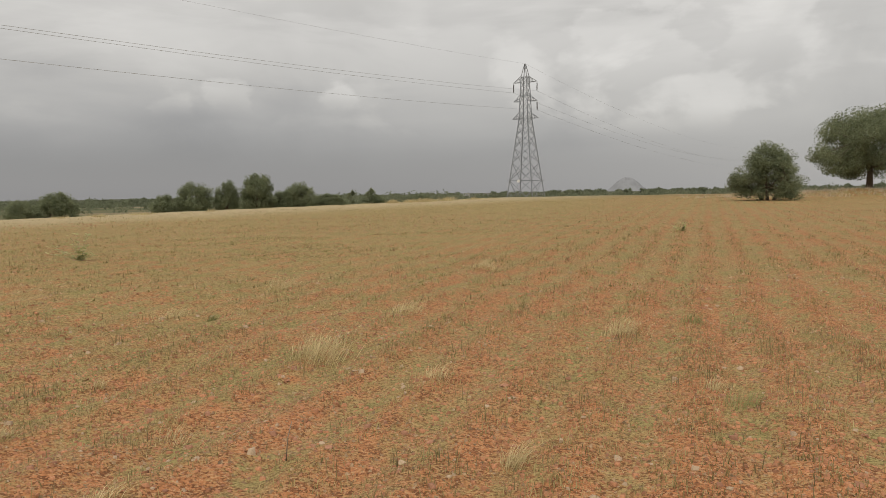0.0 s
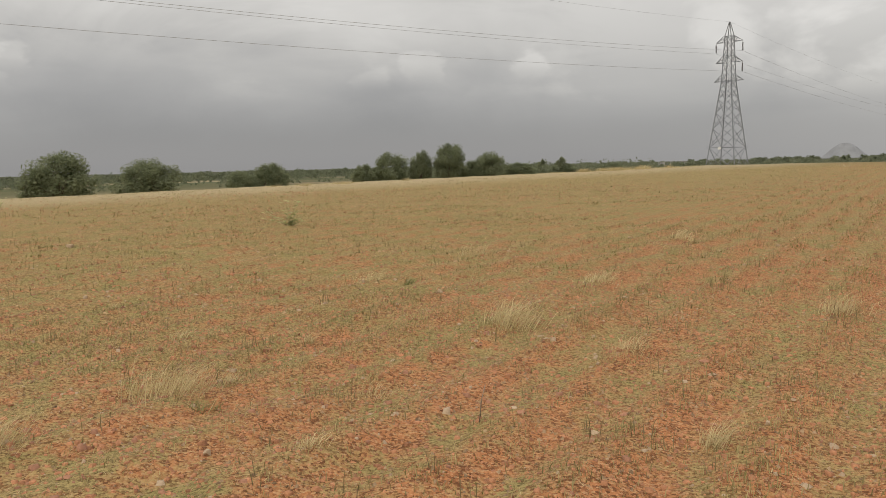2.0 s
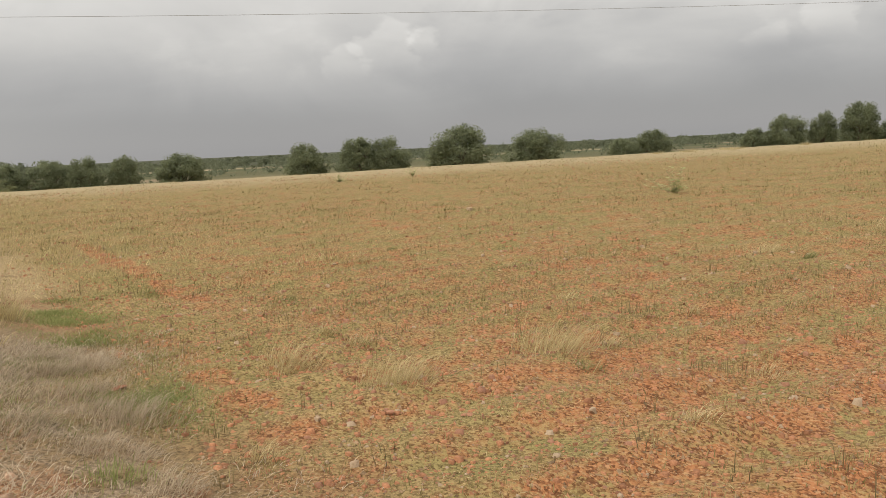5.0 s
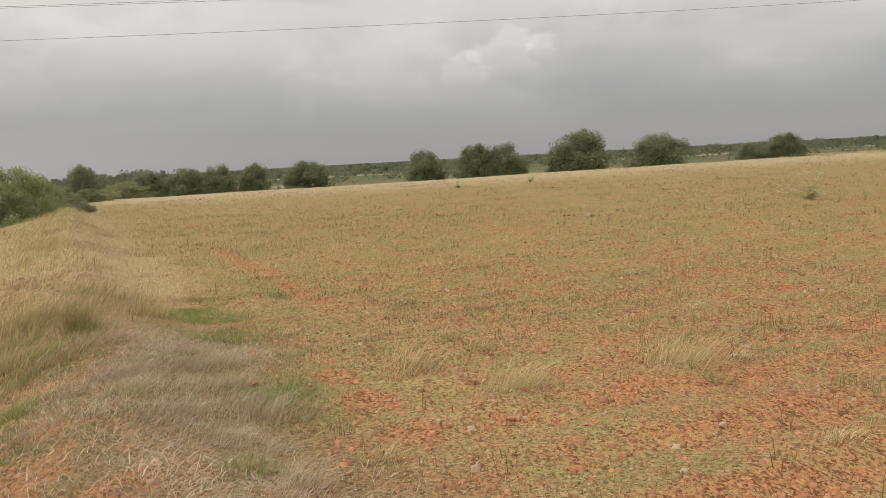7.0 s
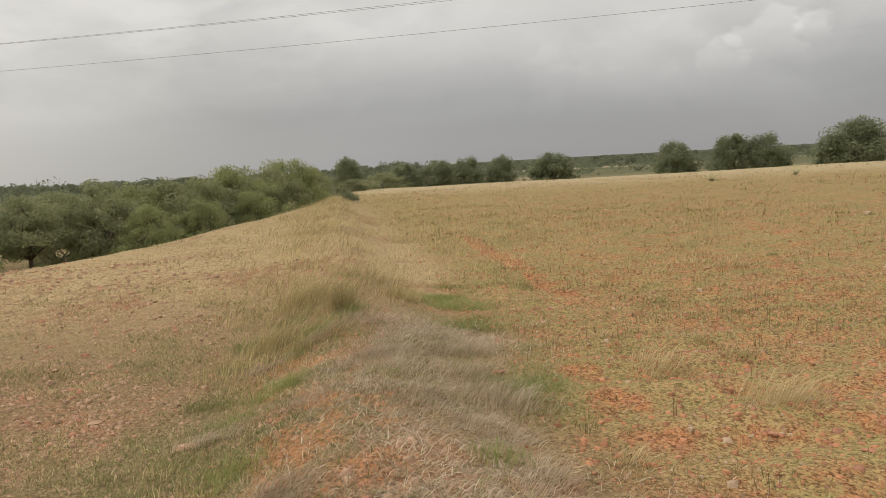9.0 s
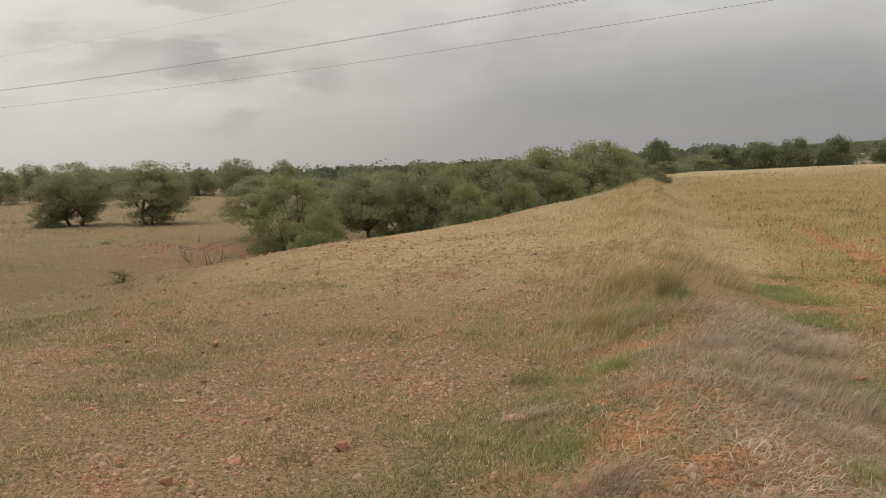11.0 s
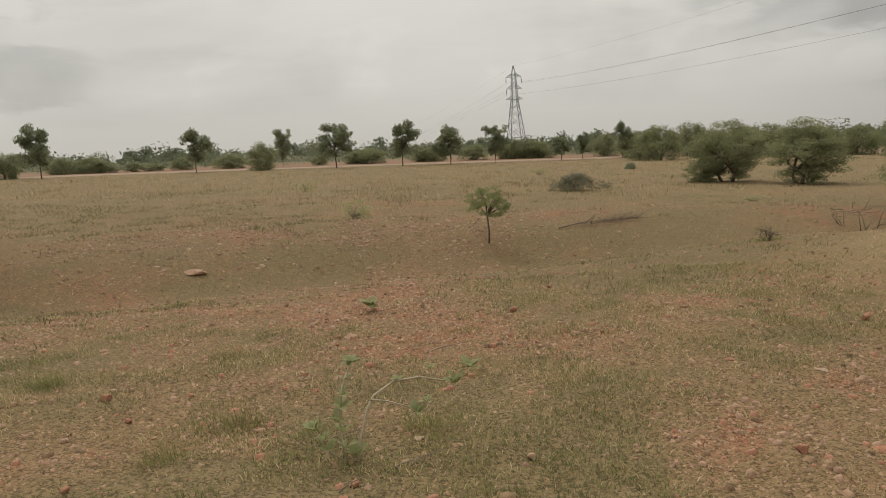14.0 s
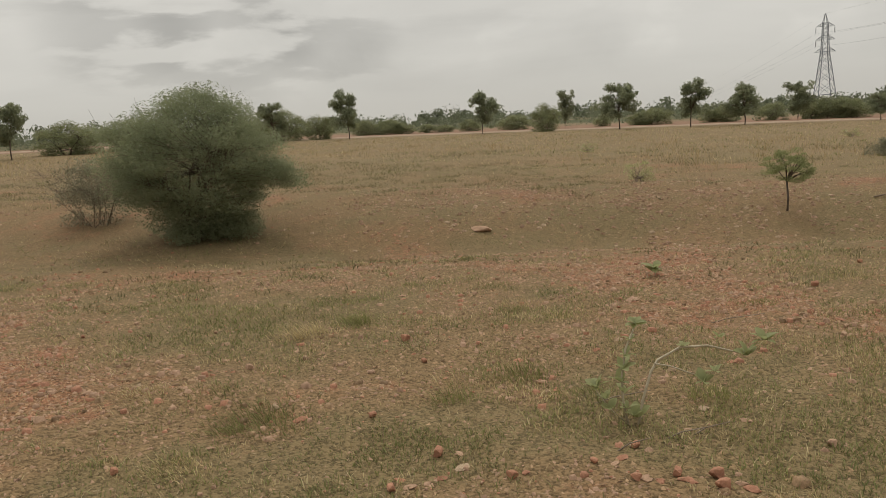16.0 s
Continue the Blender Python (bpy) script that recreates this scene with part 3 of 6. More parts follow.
def tufts(centres, per, reach, tall, rng, lean=0.5, wind=(0, 0)):
    """Blade bases, heights and leans for tufts standing at the centres (n, 2)."""
    n = len(centres)
    which = np.repeat(np.arange(n), per)
    off = rng.normal(0, 1, (len(which), 2)) * np.asarray(reach).reshape(-1, 1)[which if np.ndim(reach) else np.zeros(len(which), int)]
    xy = centres[which] + off
    h = (np.asarray(tall)[which] if np.ndim(tall) else np.full(len(which), tall)) * rng.uniform(0.2, 1.2, len(which))
    out = off / (np.linalg.norm(off, axis=1, keepdims=True) + 1e-6) * rng.uniform(0.1, 1, (len(which), 1)) + rng.normal(0, 0.5, off.shape)
    tilt = (out * lean + np.asarray(wind)) * h[:, None]
    base = np.column_stack([xy, land(xy[:, 0], xy[:, 1]) - 0.01])
    return base, h, tilt


def ring_points(rng, count, near, far, a0, a1, power=1.0):
    """Random places between two distances and two azimuths."""
    d = near + (far - near) * rng.random(count) ** power
    a = np.radians(rng.uniform(a0, a1, count))
    return np.column_stack([-np.sin(a) * d, np.cos(a) * d])


def side_of(xy):
    return SIDE[0] * xy[:, 0] + SIDE[1] * xy[:, 1]


def along(xy):
    return BANK[0] * xy[:, 0] + BANK[1] * xy[:, 1]


def pebbles(name, xy, size, material, rng, squash=0.8):
    """Many small broken stones lying on the land, in one mesh."""
    n = len(xy)
    shape = np.array([(1, 0.1, -0.35), (-0.1, 0.9, -0.35), (-1, -0.1, -0.35), (0.1, -0.9, -0.35), (0.75, 0.1, 0.75), (-0.1, 0.65, 0.75), (-0.7, -0.05, 0.75), (0.05, -0.65, 0.75)])
    faces = np.array([(0, 1, 5, 4), (1, 2, 6, 5), (2, 3, 7, 6), (3, 0, 4, 7), (4, 5, 6, 7)])
    v = shape[None] * rng.uniform(0.6, 1.3, (n, 8, 3))
    turn = rng.uniform(0, 2 * np.pi, n)
    c, s = np.cos(turn)[:, None], np.sin(turn)[:, None]
    v[..., 2] *= squash * rng.uniform(0.6, 1.3, (n, 1))
    x, y = v[..., 0] * c - v[..., 1] * s, v[..., 0] * s + v[..., 1] * c
    v = np.stack([x, y, v[..., 2]], -1) * (np.asarray(size) / 2).reshape(-1, 1, 1)
    v += np.column_stack([xy, land(xy[:, 0], xy[:, 1])])[:, None]
    k = (np.arange(n) * 8)[:, None, None]
    return fill_mesh(name, v.reshape(-1, 3), (faces[None] + k).reshape(-1, 4), material)


def chips(name, xy, size, material, rng, tall=1.0):
    """Crumbs and splinters of stone, three-sided, past counting."""
    n = len(xy)
    a = rng.uniform(0, 2 * np.pi, (n, 1)) + np.array([0.0, 2.1, 4.2]) + rng.normal(0, 0.3, (n, 3))
    d = rng.uniform(0.35, 0.65, (n, 3))
    v = np.zeros((n, 4, 3))
    v[:, :3, 0], v[:, :3, 1] = np.cos(a) * d, np.sin(a) * d
    v[:, :3, 2] = -0.12
    v[:, 3] = np.column_stack([rng.normal(0, 0.2, (n, 2)), rng.uniform(0.14, 0.40, n) * tall])
    v = v * np.asarray(size).reshape(-1, 1, 1) + np.column_stack([xy, land(xy[:, 0], xy[:, 1])])[:, None]
    faces = np.array([(0, 1, 3), (1, 2, 3), (2, 0, 3)])
    return fill_mesh(name, v.reshape(-1, 3), (faces[None] + (np.arange(n) * 4)[:, None, None]).reshape(-1, 3), material)


# ---- ground ----
def make_ground():
    r = np.concatenate([[0.02], np.geomspace(0.5, 40, 270), np.geomspace(41, 4600, 100)])
    rings = len(r)
    a = np.radians(np.concatenate([np.linspace(-50, 192, 460, endpoint=False), np.linspace(192, 310, 60, endpoint=False)]))
    seg = len(a)
    rr, aa = np.meshgrid(r, a, indexing="ij")
    x, y = -np.sin(aa) * rr, np.cos(aa) * rr
    verts = np.column_stack([x.ravel(), y.ravel(), land(x.ravel(), y.ravel())])
    i, j = np.meshgrid(np.arange(rings - 1), np.arange(seg), indexing="ij")
    k = (j + 1) % seg
    faces = np.stack([i * seg + j, (i + 1) * seg + j, (i + 1) * seg + k, i * seg + k], -1).reshape(-1, 4)[:, ::-1]
    mesh = fill_mesh("ground", verts, faces, EARTH, True)
    layer = mesh.attributes.new("stony", "FLOAT", "POINT")
    layer.data.foreach_set("value", stony(x.ravel(), y.ravel()).astype(np.float32))
    ob = new("ground", mesh)
    tagged(ob, "red gravelly farmland, ploughed field beside rough dry grazing ground", "ground", kind="structure")


make_ground()


def make_road():
    """The pale dirt road beyond the rough ground."""
    n = 160
    az = np.radians(np.linspace(96, 185, n))
    d = 96 + 10 * np.linspace(-1, 1, n) ** 2
    rows = []
    for off in (-1.3, -0.9, 0.9, 1.3):
        x, y = -np.sin(az) * (d + off), np.cos(az) * (d + off)
        rows.append(np.column_stack([x, y, land(x, y) + (0.10 if abs(off) < 1.0 else -0.15)]))
    verts = np.concatenate(rows)
    faces = [(k * n + i, k * n + i + 1, (k + 1) * n + i + 1, (k + 1) * n + i) for k in range(3) for i in range(n - 1)]
    tagged(new("road", fill_mesh("road", verts, faces, ROAD)), "pale compacted dirt road across the grazing ground", "road", kind="structure")


make_road()


def make_hill():
    """A bare rock hill far beyond the pylon."""
    d, u, v = 2300.0, 36, 14
    a = radians(-23.4)
    cx, cy = -math.sin(a) * d, math.cos(a) * d
    base = ground_z(cx, cy)
    verts, faces = [], []
    for j in range(v + 1):
        for i in range(u):
            t = 2 * math.pi * i / u
            k = j / v
            w = 1.9 - 1.35 * k ** 0.8 - 0.25 * k ** 6 * (1 + 0.16 * math.sin(3 * t + 1) + 0.09 * math.sin(7 * t + 3 * k))
            verts.append((cx + 36 * w * math.cos(t), cy + 36 * w * math.sin(t), base - 4 + 42 * k * (1 + 0.05 * math.sin(5 * t + 2))))
    verts.append((cx, cy, base + 39))
    faces = [(j * u + i, j * u + (i + 1) % u, (j + 1) * u + (i + 1) % u, (j + 1) * u + i) for j in range(v) for i in range(u)]
    faces += [(v * u + i, v * u + (i + 1) % u, len(verts) - 1, len(verts) - 1) for i in range(u)]
    tagged(new("distant_hill", fill_mesh("distant_hill", verts, faces, ROCK_HILL, True)), "bare grey granite hill on the hazy horizon", "hill", kind="structure")


make_hill()


# ---- trees ----
def foliage(name, centres, reach, count, size, material, rng, flat=0.6, up=0.5, stretch=1.7):
    """A crown: small leaf sprays gathered in many clumps. centres (n, 3); reach and size are one value or one a clump."""
    centres = np.asarray(centres, float)
    n = len(centres)
    reach = np.broadcast_to(np.asarray(reach, float), n) * rng.uniform(0.6, 1.35, n)
    weight = reach ** 1.5
    which = rng.choice(n, count, p=weight / weight.sum())
    off = rng.normal(0, 1, (count, 3))
    far = np.linalg.norm(off, axis=1, keepdims=True)
    off *= np.minimum(1, 1.7 / far)
    off[:, 2] *= flat
    # the underside of a clump is thinner than its top
    off[:, 2] = np.where(off[:, 2] < 0, off[:, 2] * 0.7, off[:, 2])
    c = centres[which] + off * reach[which][:, None]
    normal = off * 0.9 + rng.normal(0, 0.7, off.shape)
    normal[:, 2] += up
    normal /= np.linalg.norm(normal, axis=1, keepdims=True)
    u = np.cross(normal, rng.normal(0, 1, normal.shape))
    u /= np.linalg.norm(u, axis=1, keepdims=True) + 1e-9
    v = np.cross(normal, u)
    each = np.broadcast_to(np.asarray(size, float), n)[which]
    w = (each * rng.uniform(0.5, 1.3, count))[:, None] / 2
    verts = np.stack([c - u * w * stretch * 0.8 - v * w * 0.8, c - u * w * stretch * 0.5 + v * w, c + u * w * stretch * 1.2], 1).reshape(-1, 3)
    return fill_mesh(name, verts, np.arange(3 * count).reshape(-1, 3), material)


def clumps(rng, count, profile, hollow=0.35, lumpy=0.22, shelves=0):
    """Clump centres inside an uneven body of revolution; profile holds (height, radius) pairs."""
    z0, z1 = profile[0][0], profile[-1][0]
    zs, rs = [p[0] for p in profile], [p[1] for p in profile]
    widest = max(rs)
    phase = rng.uniform(0, 6.28, 4)
    out = []
    while len(out) < count:
        z = rng.uniform(z0, z1)
        radius = np.interp(z, zs, rs)
        if rng.random() > 0.25 + 0.75 * radius / widest:
            continue
        a = rng.uniform(0, 2 * math.pi)
        v = (z - z0) / (z1 - z0)
        bulge = 1 + lumpy * (math.sin(2 * a + phase[0] + 3 * v) * 0.6 + math.sin(5 * a + phase[1] + 7 * v) * 0.7 + 0.5 * math.sin(9 * a + phase[2] - 11 * v))
        d = radius * bulge * (hollow + (1 - hollow) * rng.random() ** 0.5)
        if shelves:
            step = (z1 - z0) / shelves
            z = z0 + step * (round((z - z0) / step) + 0.22 * math.sin(3 * a + phase[3]) + rng.normal(0, 0.1))
        # a few boughs reach past the rest
        if rng.random() < 0.08:
            d *= 1.14
            z += 0.03 * (z1 - z0)
        out.append((d * math.cos(a), d * math.sin(a), z))
    return np.array(out)


def boughs(bm, rng, fork, centres, width, mains=9):
    """Limbs from the fork, and thinner branches from them to the clumps."""
    picks = rng.choice(len(centres), min(mains, len(centres)), replace=False)
    joints = []
    for k in picks:
        goal = Vector(centres[k])
        bend = fork.lerp(goal, 0.5) + Vector((rng.normal(0, 0.06), rng.normal(0, 0.06), 0.10)) * (goal - fork).length
        limb(bm, [fork, bend, goal], [width * 0.6, width * 0.38, width * 0.12], 5)
        joints += [bend, bend.lerp(goal, 0.5)]
    for c in centres:
        goal = Vector(c)
        start = min(joints, key=lambda j: (j - goal).length)
        if (goal - start).length > 1e-3:
            limb(bm, [start, goal], [width * 0.2, width * 0.06], 3)


def tree(kind_name, label, category, trunk_height, trunk_width, centres, reach, leaves, leaf_size, leaf_mat, rng, stems=1, flat=0.6, up=0.5, bark=None, group=""):
    """A tree or bush at the origin: trunk or stems with boughs to every clump, and a crown."""
    root = new(kind_name)
    bm = bmesh.new()
    for k in range(stems):
        a = 2 * math.pi * k / stems + 0.5
        out_by = 0.0 if stems == 1 else trunk_width * 1.5
        foot = Vector((out_by * math.cos(a), out_by * math.sin(a), -0.15 * max(trunk_height, 0.3)))
        fork = Vector((foot.x * 2.2 + rng.normal(0, 0.05) * trunk_height, foot.y * 2.2 + rng.normal(0, 0.05) * trunk_height, trunk_height))
        mid = foot.lerp(fork, 0.5) + Vector((rng.normal(0, 0.04), rng.normal(0, 0.04), 0)) * trunk_height
        limb(bm, [foot, mid, fork], [trunk_width * 1.3, trunk_width, trunk_width * 0.8], 8)
        boughs(bm, rng, fork, centres[k::stems], trunk_width, max(3, 12 // stems))
    part("trunk", bm, bark or BARK, root)
    part("crown", foliage("crown", centres, reach, leaves, leaf_size, leaf_mat, rng, flat, up), leaf_mat, root)
    return tagged(root, label, category, group)


def plant_at(model, azimuth, distance, wide=1.0, tall=1.0, turn=0.0, label="", sink=0.03, group=""):
    """A copy of a model on the land, sized to fit."""
    x, y, z = spot(azimuth, distance, sink)
    ob = copy_thing(model, pose(x, y, z, 0, 0, turn))
    ob.matrix_basis = pose(x, y, z, 0, 0, turn) @ Matrix.Diagonal((wide, wide, tall, 1))
    return tagged(ob, label, group=group)


def plant_to(model, azimuth, distance, wide, top, turn=0.0, label="", group=""):
    """A copy of a model whose top stands at that angle over the eye's level."""
    z = spot(azimuth, distance)[2]
    tall = max(0.4, 1.06 * (math.tan(radians(top)) * distance + 1.6 - z))
    return plant_at(model, azimuth, distance, wide, tall, turn, label, group=group)


def drop(model):
    """Takes a model's own objects out of the scene."""
    for ob in (*model.children_recursive, model):
        bpy.data.objects.remove(ob)


rng = np.random.default_rng(7)
# unit models: about 1 m tall and 1 m wide, scaled where they stand
DOME = [(0.03, 0.34), (0.2, 0.44), (0.45, 0.48), (0.72, 0.42), (0.89, 0.28), (0.96, 0.12)]
UMBRELLA = [(0.10, 0.20), (0.24, 0.36), (0.46, 0.46), (0.72, 0.40), (0.90, 0.22), (0.97, 0.05)]
THICKET = [(0.02, 0.36), (0.25, 0.44), (0.55, 0.46), (0.8, 0.34), (0.93, 0.16), (0.97, 0.05)]
ROUND = [tree("broadleaf_tree", "dense dark green broadleaf tree at the field's far edge", "tree", 0.22, 0.05, clumps(rng, 120, DOME, 0.35, 0.17), 0.072, 17000, 0.027, LEAF_MANGO, rng, flat=1.15) for _ in range(4)]
SCRUB = [tree("scrub_tree", "low thorny scrub tree with olive leaves", "tree", 0.16, 0.035, clumps(rng, 100, THICKET, 0.3, 0.22), 0.078, 9500, 0.025, LEAF_ACACIA, rng, stems=3, flat=1.1) for _ in range(4)]
NEAR_SCRUB = [tree("scrub_tree", "low thorny scrub tree with fine olive leaves", "tree", 0.16, 0.03, clumps(rng, 130, THICKET, 0.3, 0.26), 0.058, 24000, 0.0155, LEAF_ACACIA, rng, stems=4, flat=0.75) for _ in range(3)]
ACACIA = [tree("acacia_tree", "spreading acacia tree with layered fine leaves", "tree", 0.15, 0.045, clumps(rng, 130, UMBRELLA, 0.15, 0.2, 9), 0.070, 24000, 0.0155, LEAF_ACACIA, rng, stems=3, flat=0.6) for _ in range(3)]
OPEN_ACACIA = [tree("acacia_tree", "umbrella-shaped acacia over a bare forked trunk", "tree", 0.36, 0.05, clumps(rng, 90, [(0.40, 0.24), (0.52, 0.44), (0.70, 0.46), (0.88, 0.30), (0.97, 0.08)], 0.1, 0.2, 6), 0.070, 17000, 0.0155, LEAF_ACACIA, rng, flat=0.6) for _ in range(2)]
FRESH = [tree("thorn_bush", "yellow-green thorn bush in the shallow gully", "bush", 0.12, 0.025, clumps(rng, 130, THICKET, 0.3, 0.26), 0.058, 24000, 0.0155, LEAF_FRESH, rng, stems=4, flat=0.75) for _ in range(3)]


def slim_clumps(r):
    """A few separate heads of leaves over a thin trunk."""
    out = []
    for k in range(12):
        a, d, z = r.uniform(0, 6.28), 0.32 * r.random() ** 0.6, 0.30 + 0.60 * (k + r.random()) / 12
        d *= 1.2 - 1.5 * abs(z - 0.55)
        size = r.uniform(0.06, 0.11)
        out += [(d * math.cos(a) + r.normal(0, size), d * math.sin(a) + r.normal(0, size), z + r.normal(0, size * 0.7)) for _ in range(8)]
    return np.array(out)


SLIM = [tree("roadside_tree", "young roadside tree with a thin trunk and open crown", "tree", 0.36, 0.03, slim_clumps(rng), 0.058, 5200, 0.034, LEAF_ROADSIDE, rng, flat=0.7) for _ in range(5)]

# things at the field's far edge: azimuth, distance, width, height, model
EDGE_TREES = [
    (16.4, 92, 3.9, 0.14, 0), (18.4, 90, 3.4, -0.31, 1), (9.7, 104, 2.9, -0.04, 2), (7.7, 104, 4.4, 0.68, 3), (5.5, 105, 3.1, 0.77, 1),
    (3.3, 104, 4.3, 1.19, 0), (1.5, 106, 4.6, 0.07, 2), (0.4, 104, 4.3, 0.59, 3), (-1.8, 112, 5.0, -0.1, 1), (41.5, 76, 3.9, 0.2, 2),
    (37.7, 76, 3.9, 0.42, 0), (35.6, 77, 3.9, 0.38, 2), (30.3, 78, 5.9, 1.0, 1), (24.6, 82, 5.5, 0.47, 3), (50.1, 77, 4.2, -0.07, 0), (53.9, 77, 2.9, -0.04, 1),
    (56.3, 77, 3.3, -0.06, 2), (58.4, 78, 3.6, -0.21, 3), (61.0, 78, 3.4, -0.28, 0), (65.0, 84, 3.2, 0.4, 1), (-5.0, 125, 4.0, -0.2, 0), (-8.5, 128, 3.6, -0.2, 2)]
for az, d, w, top, k in EDGE_TREES:
    plant_to(ROUND[k], az, d, w * 1.03, top - 0.08, az * 17, group="trees along the field's edge")
body = clumps(rng, 150, [(0.05, 0.40), (0.25, 0.46), (0.5, 0.43), (0.75, 0.30), (0.92, 0.16), (0.97, 0.05)], 0.3, 0.24)
bough = np.array([(-0.40 - 0.10 * k / 8, rng.normal(0, 0.02), 0.34 + 0.05 * math.sin(k) + 0.01 * k) for k in range(9)])
drooping = tree("broadleaf_tree", "broad leafy tree with branches drooping to the ground beside the field", "tree", 0.2, 0.05, np.concatenate([body, bough]), 0.066, 32000, 0.019, LEAF_MANGO, rng, stems=3, flat=1.1)
plant_to(drooping, -32.9, 74, 5.7, 2.55, -33)
drop(drooping)

# the tall tree on the right with its bare trunk
crown = clumps(rng, 230, [(2.2, 4.6), (3.2, 6.2), (4.8, 6.4), (6.6, 5.4), (7.9, 3.4), (8.5, 1.2)], 0.3, 0.16)
crown[:, 2] += 0.5 * np.sin(crown[:, 0] * 1.3) * np.exp(-((crown[:, 2] - 2.6) / 1.0) ** 2)
tall_tree = tree("shade_tree", "tall spreading shade tree with a thick dark trunk beside the field", "tree", 2.7, 0.75, crown, 0.76, 68000, 0.135, LEAF_MANGO, rng, flat=0.75)
x, y, z = spot(-38.9, 92)
tall_tree.matrix_basis = pose(x, y, z, 0, 0, 20) @ Matrix.Diagonal((0.86, 0.86, 0.97, 1))

# the gully and its thicket
GULLY = [
    (92.2, 23.5, 2.5, -0.8, "f", 0), (90.2, 20.5, 1.5, -3.0, "f", 1), (94.4, 26.5, 2.2, -0.9, "a", 0), (86.6, 25.0, 2.4, -1.2, "a", 1), (84.8, 27.0, 2.4, -0.9, "s", 3),
    (82.2, 26.0, 2.6, -0.7, "s", 1), (80.0, 29.0, 2.7, -0.8, "f", 0), (77.8, 29.0, 3.0, -0.7, "s", 2), (75.4, 32.0, 3.2, -0.5, "s", 0), (73.2, 33.5, 3.6, 0.0, "f", 1),
    (71.0, 37.0, 3.2, -0.1, "s", 3), (69.3, 39.5, 3.3, 0.45, "f", 2), (67.6, 46.0, 2.8, -0.3, "s", 1), (64.6, 58.0, 2.6, -1.0, "s", 2), (62.5, 64.0, 3.0, -0.7, "s", 0),
    (79.0, 24.5, 1.7, -2.2, "f", 1), (75.6, 27.5, 1.8, -2.0, "f", 0), (72.0, 31.5, 1.8, -1.6, "f", 2), (85.0, 34.0, 3.0, -0.8, "s", 2), (90.0, 36.0, 3.0, -0.9, "s", 3)]
for i, (az, d, w, top, kind, k) in enumerate(GULLY):
    model = OPEN_ACACIA[k] if kind == "a" else (FRESH if kind == "f" else NEAR_SCRUB)[k % 3]
    plant_to(model, az, d, w * 1.18, top, i * 67, group="thicket along the gully")
# trees out on the rough ground
MID = [(106.0, 40, 3.0, 0.84, 0), (107.7, 40, 1.6, -1.3, 2), (101.3, 38, 3.2, 0.5, 1), (95.4, 88, 3.7, 0.72, 2), (92.2, 90, 3.0, 0.37, 3), (97.8, 92, 3.6, 0.2, 0), (99.6, 96, 4.2, 0.1, 1),
       (103.4, 100, 4.3, 0.65, 2), (108.4, 100, 3.6, 1.05, 0), (110.5, 84, 4.2, 0.88, 3), (105.0, 92, 4.6, 0.6, 1), (112.0, 98, 4.0, 0.7, 2)]
for i, (az, d, w, top, k) in enumerate(MID):
    plant_to((ACACIA if w > 2 else NEAR_SCRUB)[k % 3] if d < 60 else SCRUB[k], az, d, w * 1.2, top, i * 41 + 15, "dark green acacia tree on dry grazing ground", group="acacias on the grazing ground")
# along the dirt road: azimuth, distance, width, height, model (r: slim tree, s: low scrub)
ROADSIDE = [
    (153.2, 88, 3.6, 3.19, "r", 0), (155.4, 94, 3.4, 1.6, "s", 0), (157.8, 94, 4.4, 2.1, "s", 1), (160.5, 96, 4.4, 1.9, "s", 2), (143.5, 90, 3.4, 2.6, "r", 1), (144.5, 88, 2.6, 0.5, "s", 3),
    (139.0, 90, 3.0, 1.4, "s", 1), (137.5, 106, 2.5, 2.3, "r", 2), (133.7, 88, 4.2, 2.6, "r", 3), (134.9, 87, 2.2, 0.2, "s", 0), (128.9, 89, 3.8, 2.34, "r", 0), (131.4, 104, 4.6, 0.45, "s", 2),
    (125.4, 90, 4.5, 1.86, "r", 1), (122.1, 91, 3.2, 1.72, "r", 2), (120.4, 88, 2.8, 0.4, "s", 3), (117.3, 94, 2.6, 0.72, "r", 3), (115.8, 96, 2.0, 0.82, "r", 0), (113.0, 98, 2.2, 1.45, "r", 1),
    (126.8, 106, 3.6, 0.3, "s", 1), (141.2, 108, 4.2, 0.6, "s", 2), (147.6, 92, 2.4, 0.4, "s", 0), (150.2, 108, 4.0, 0.8, "s", 3), (118.8, 106, 4.0, 0.2, "s", 2), (123.6, 108, 3.4, 0.3, "s", 0),
    (146.2, 86, 2.4, 0.25, "s", 2), (149.3, 90, 3.4, 0.55, "s", 0), (132.4, 90, 3.0, 0.2, "s", 1), (127.6, 91, 2.6, 0.15, "s", 0), (119.4, 91, 3.0, 0.3, "s", 1), (114.2, 92, 3.2, 0.5, "s", 0), (152.0, 92, 3.6, 0.9, "s", 1), (121.2, 95, 3.2, 0.4, "s", 0),
    (158.6, 84, 3.4, 2.7, "r", 3), (172.0, 78, 5.0, 2.0, "s", 1), (175.3, 70, 3.0, 3.4, "r", 3), (168.0, 82, 5.0, 2.0, "s", 2), (178.5, 74, 4.4, 2.3, "s", 0)]
for i, (az, d, w, top, kind, k) in enumerate(ROADSIDE):
    if kind == "r":
        plant_to(SLIM[k], az, d, w * 1.12, top + 0.06, i * 53, group="young trees along the dirt road")
    else:
        # low scrub grows past the road, only the taller scrub on this side
        d = d if top > 1 else max(d, 110)
        plant_to(SCRUB[k], az, d, w * 1.15, top + (0.25 if top < 1 else 0), i * 53, "low dusty scrub beside the dirt road", group="scrub along the dirt road")

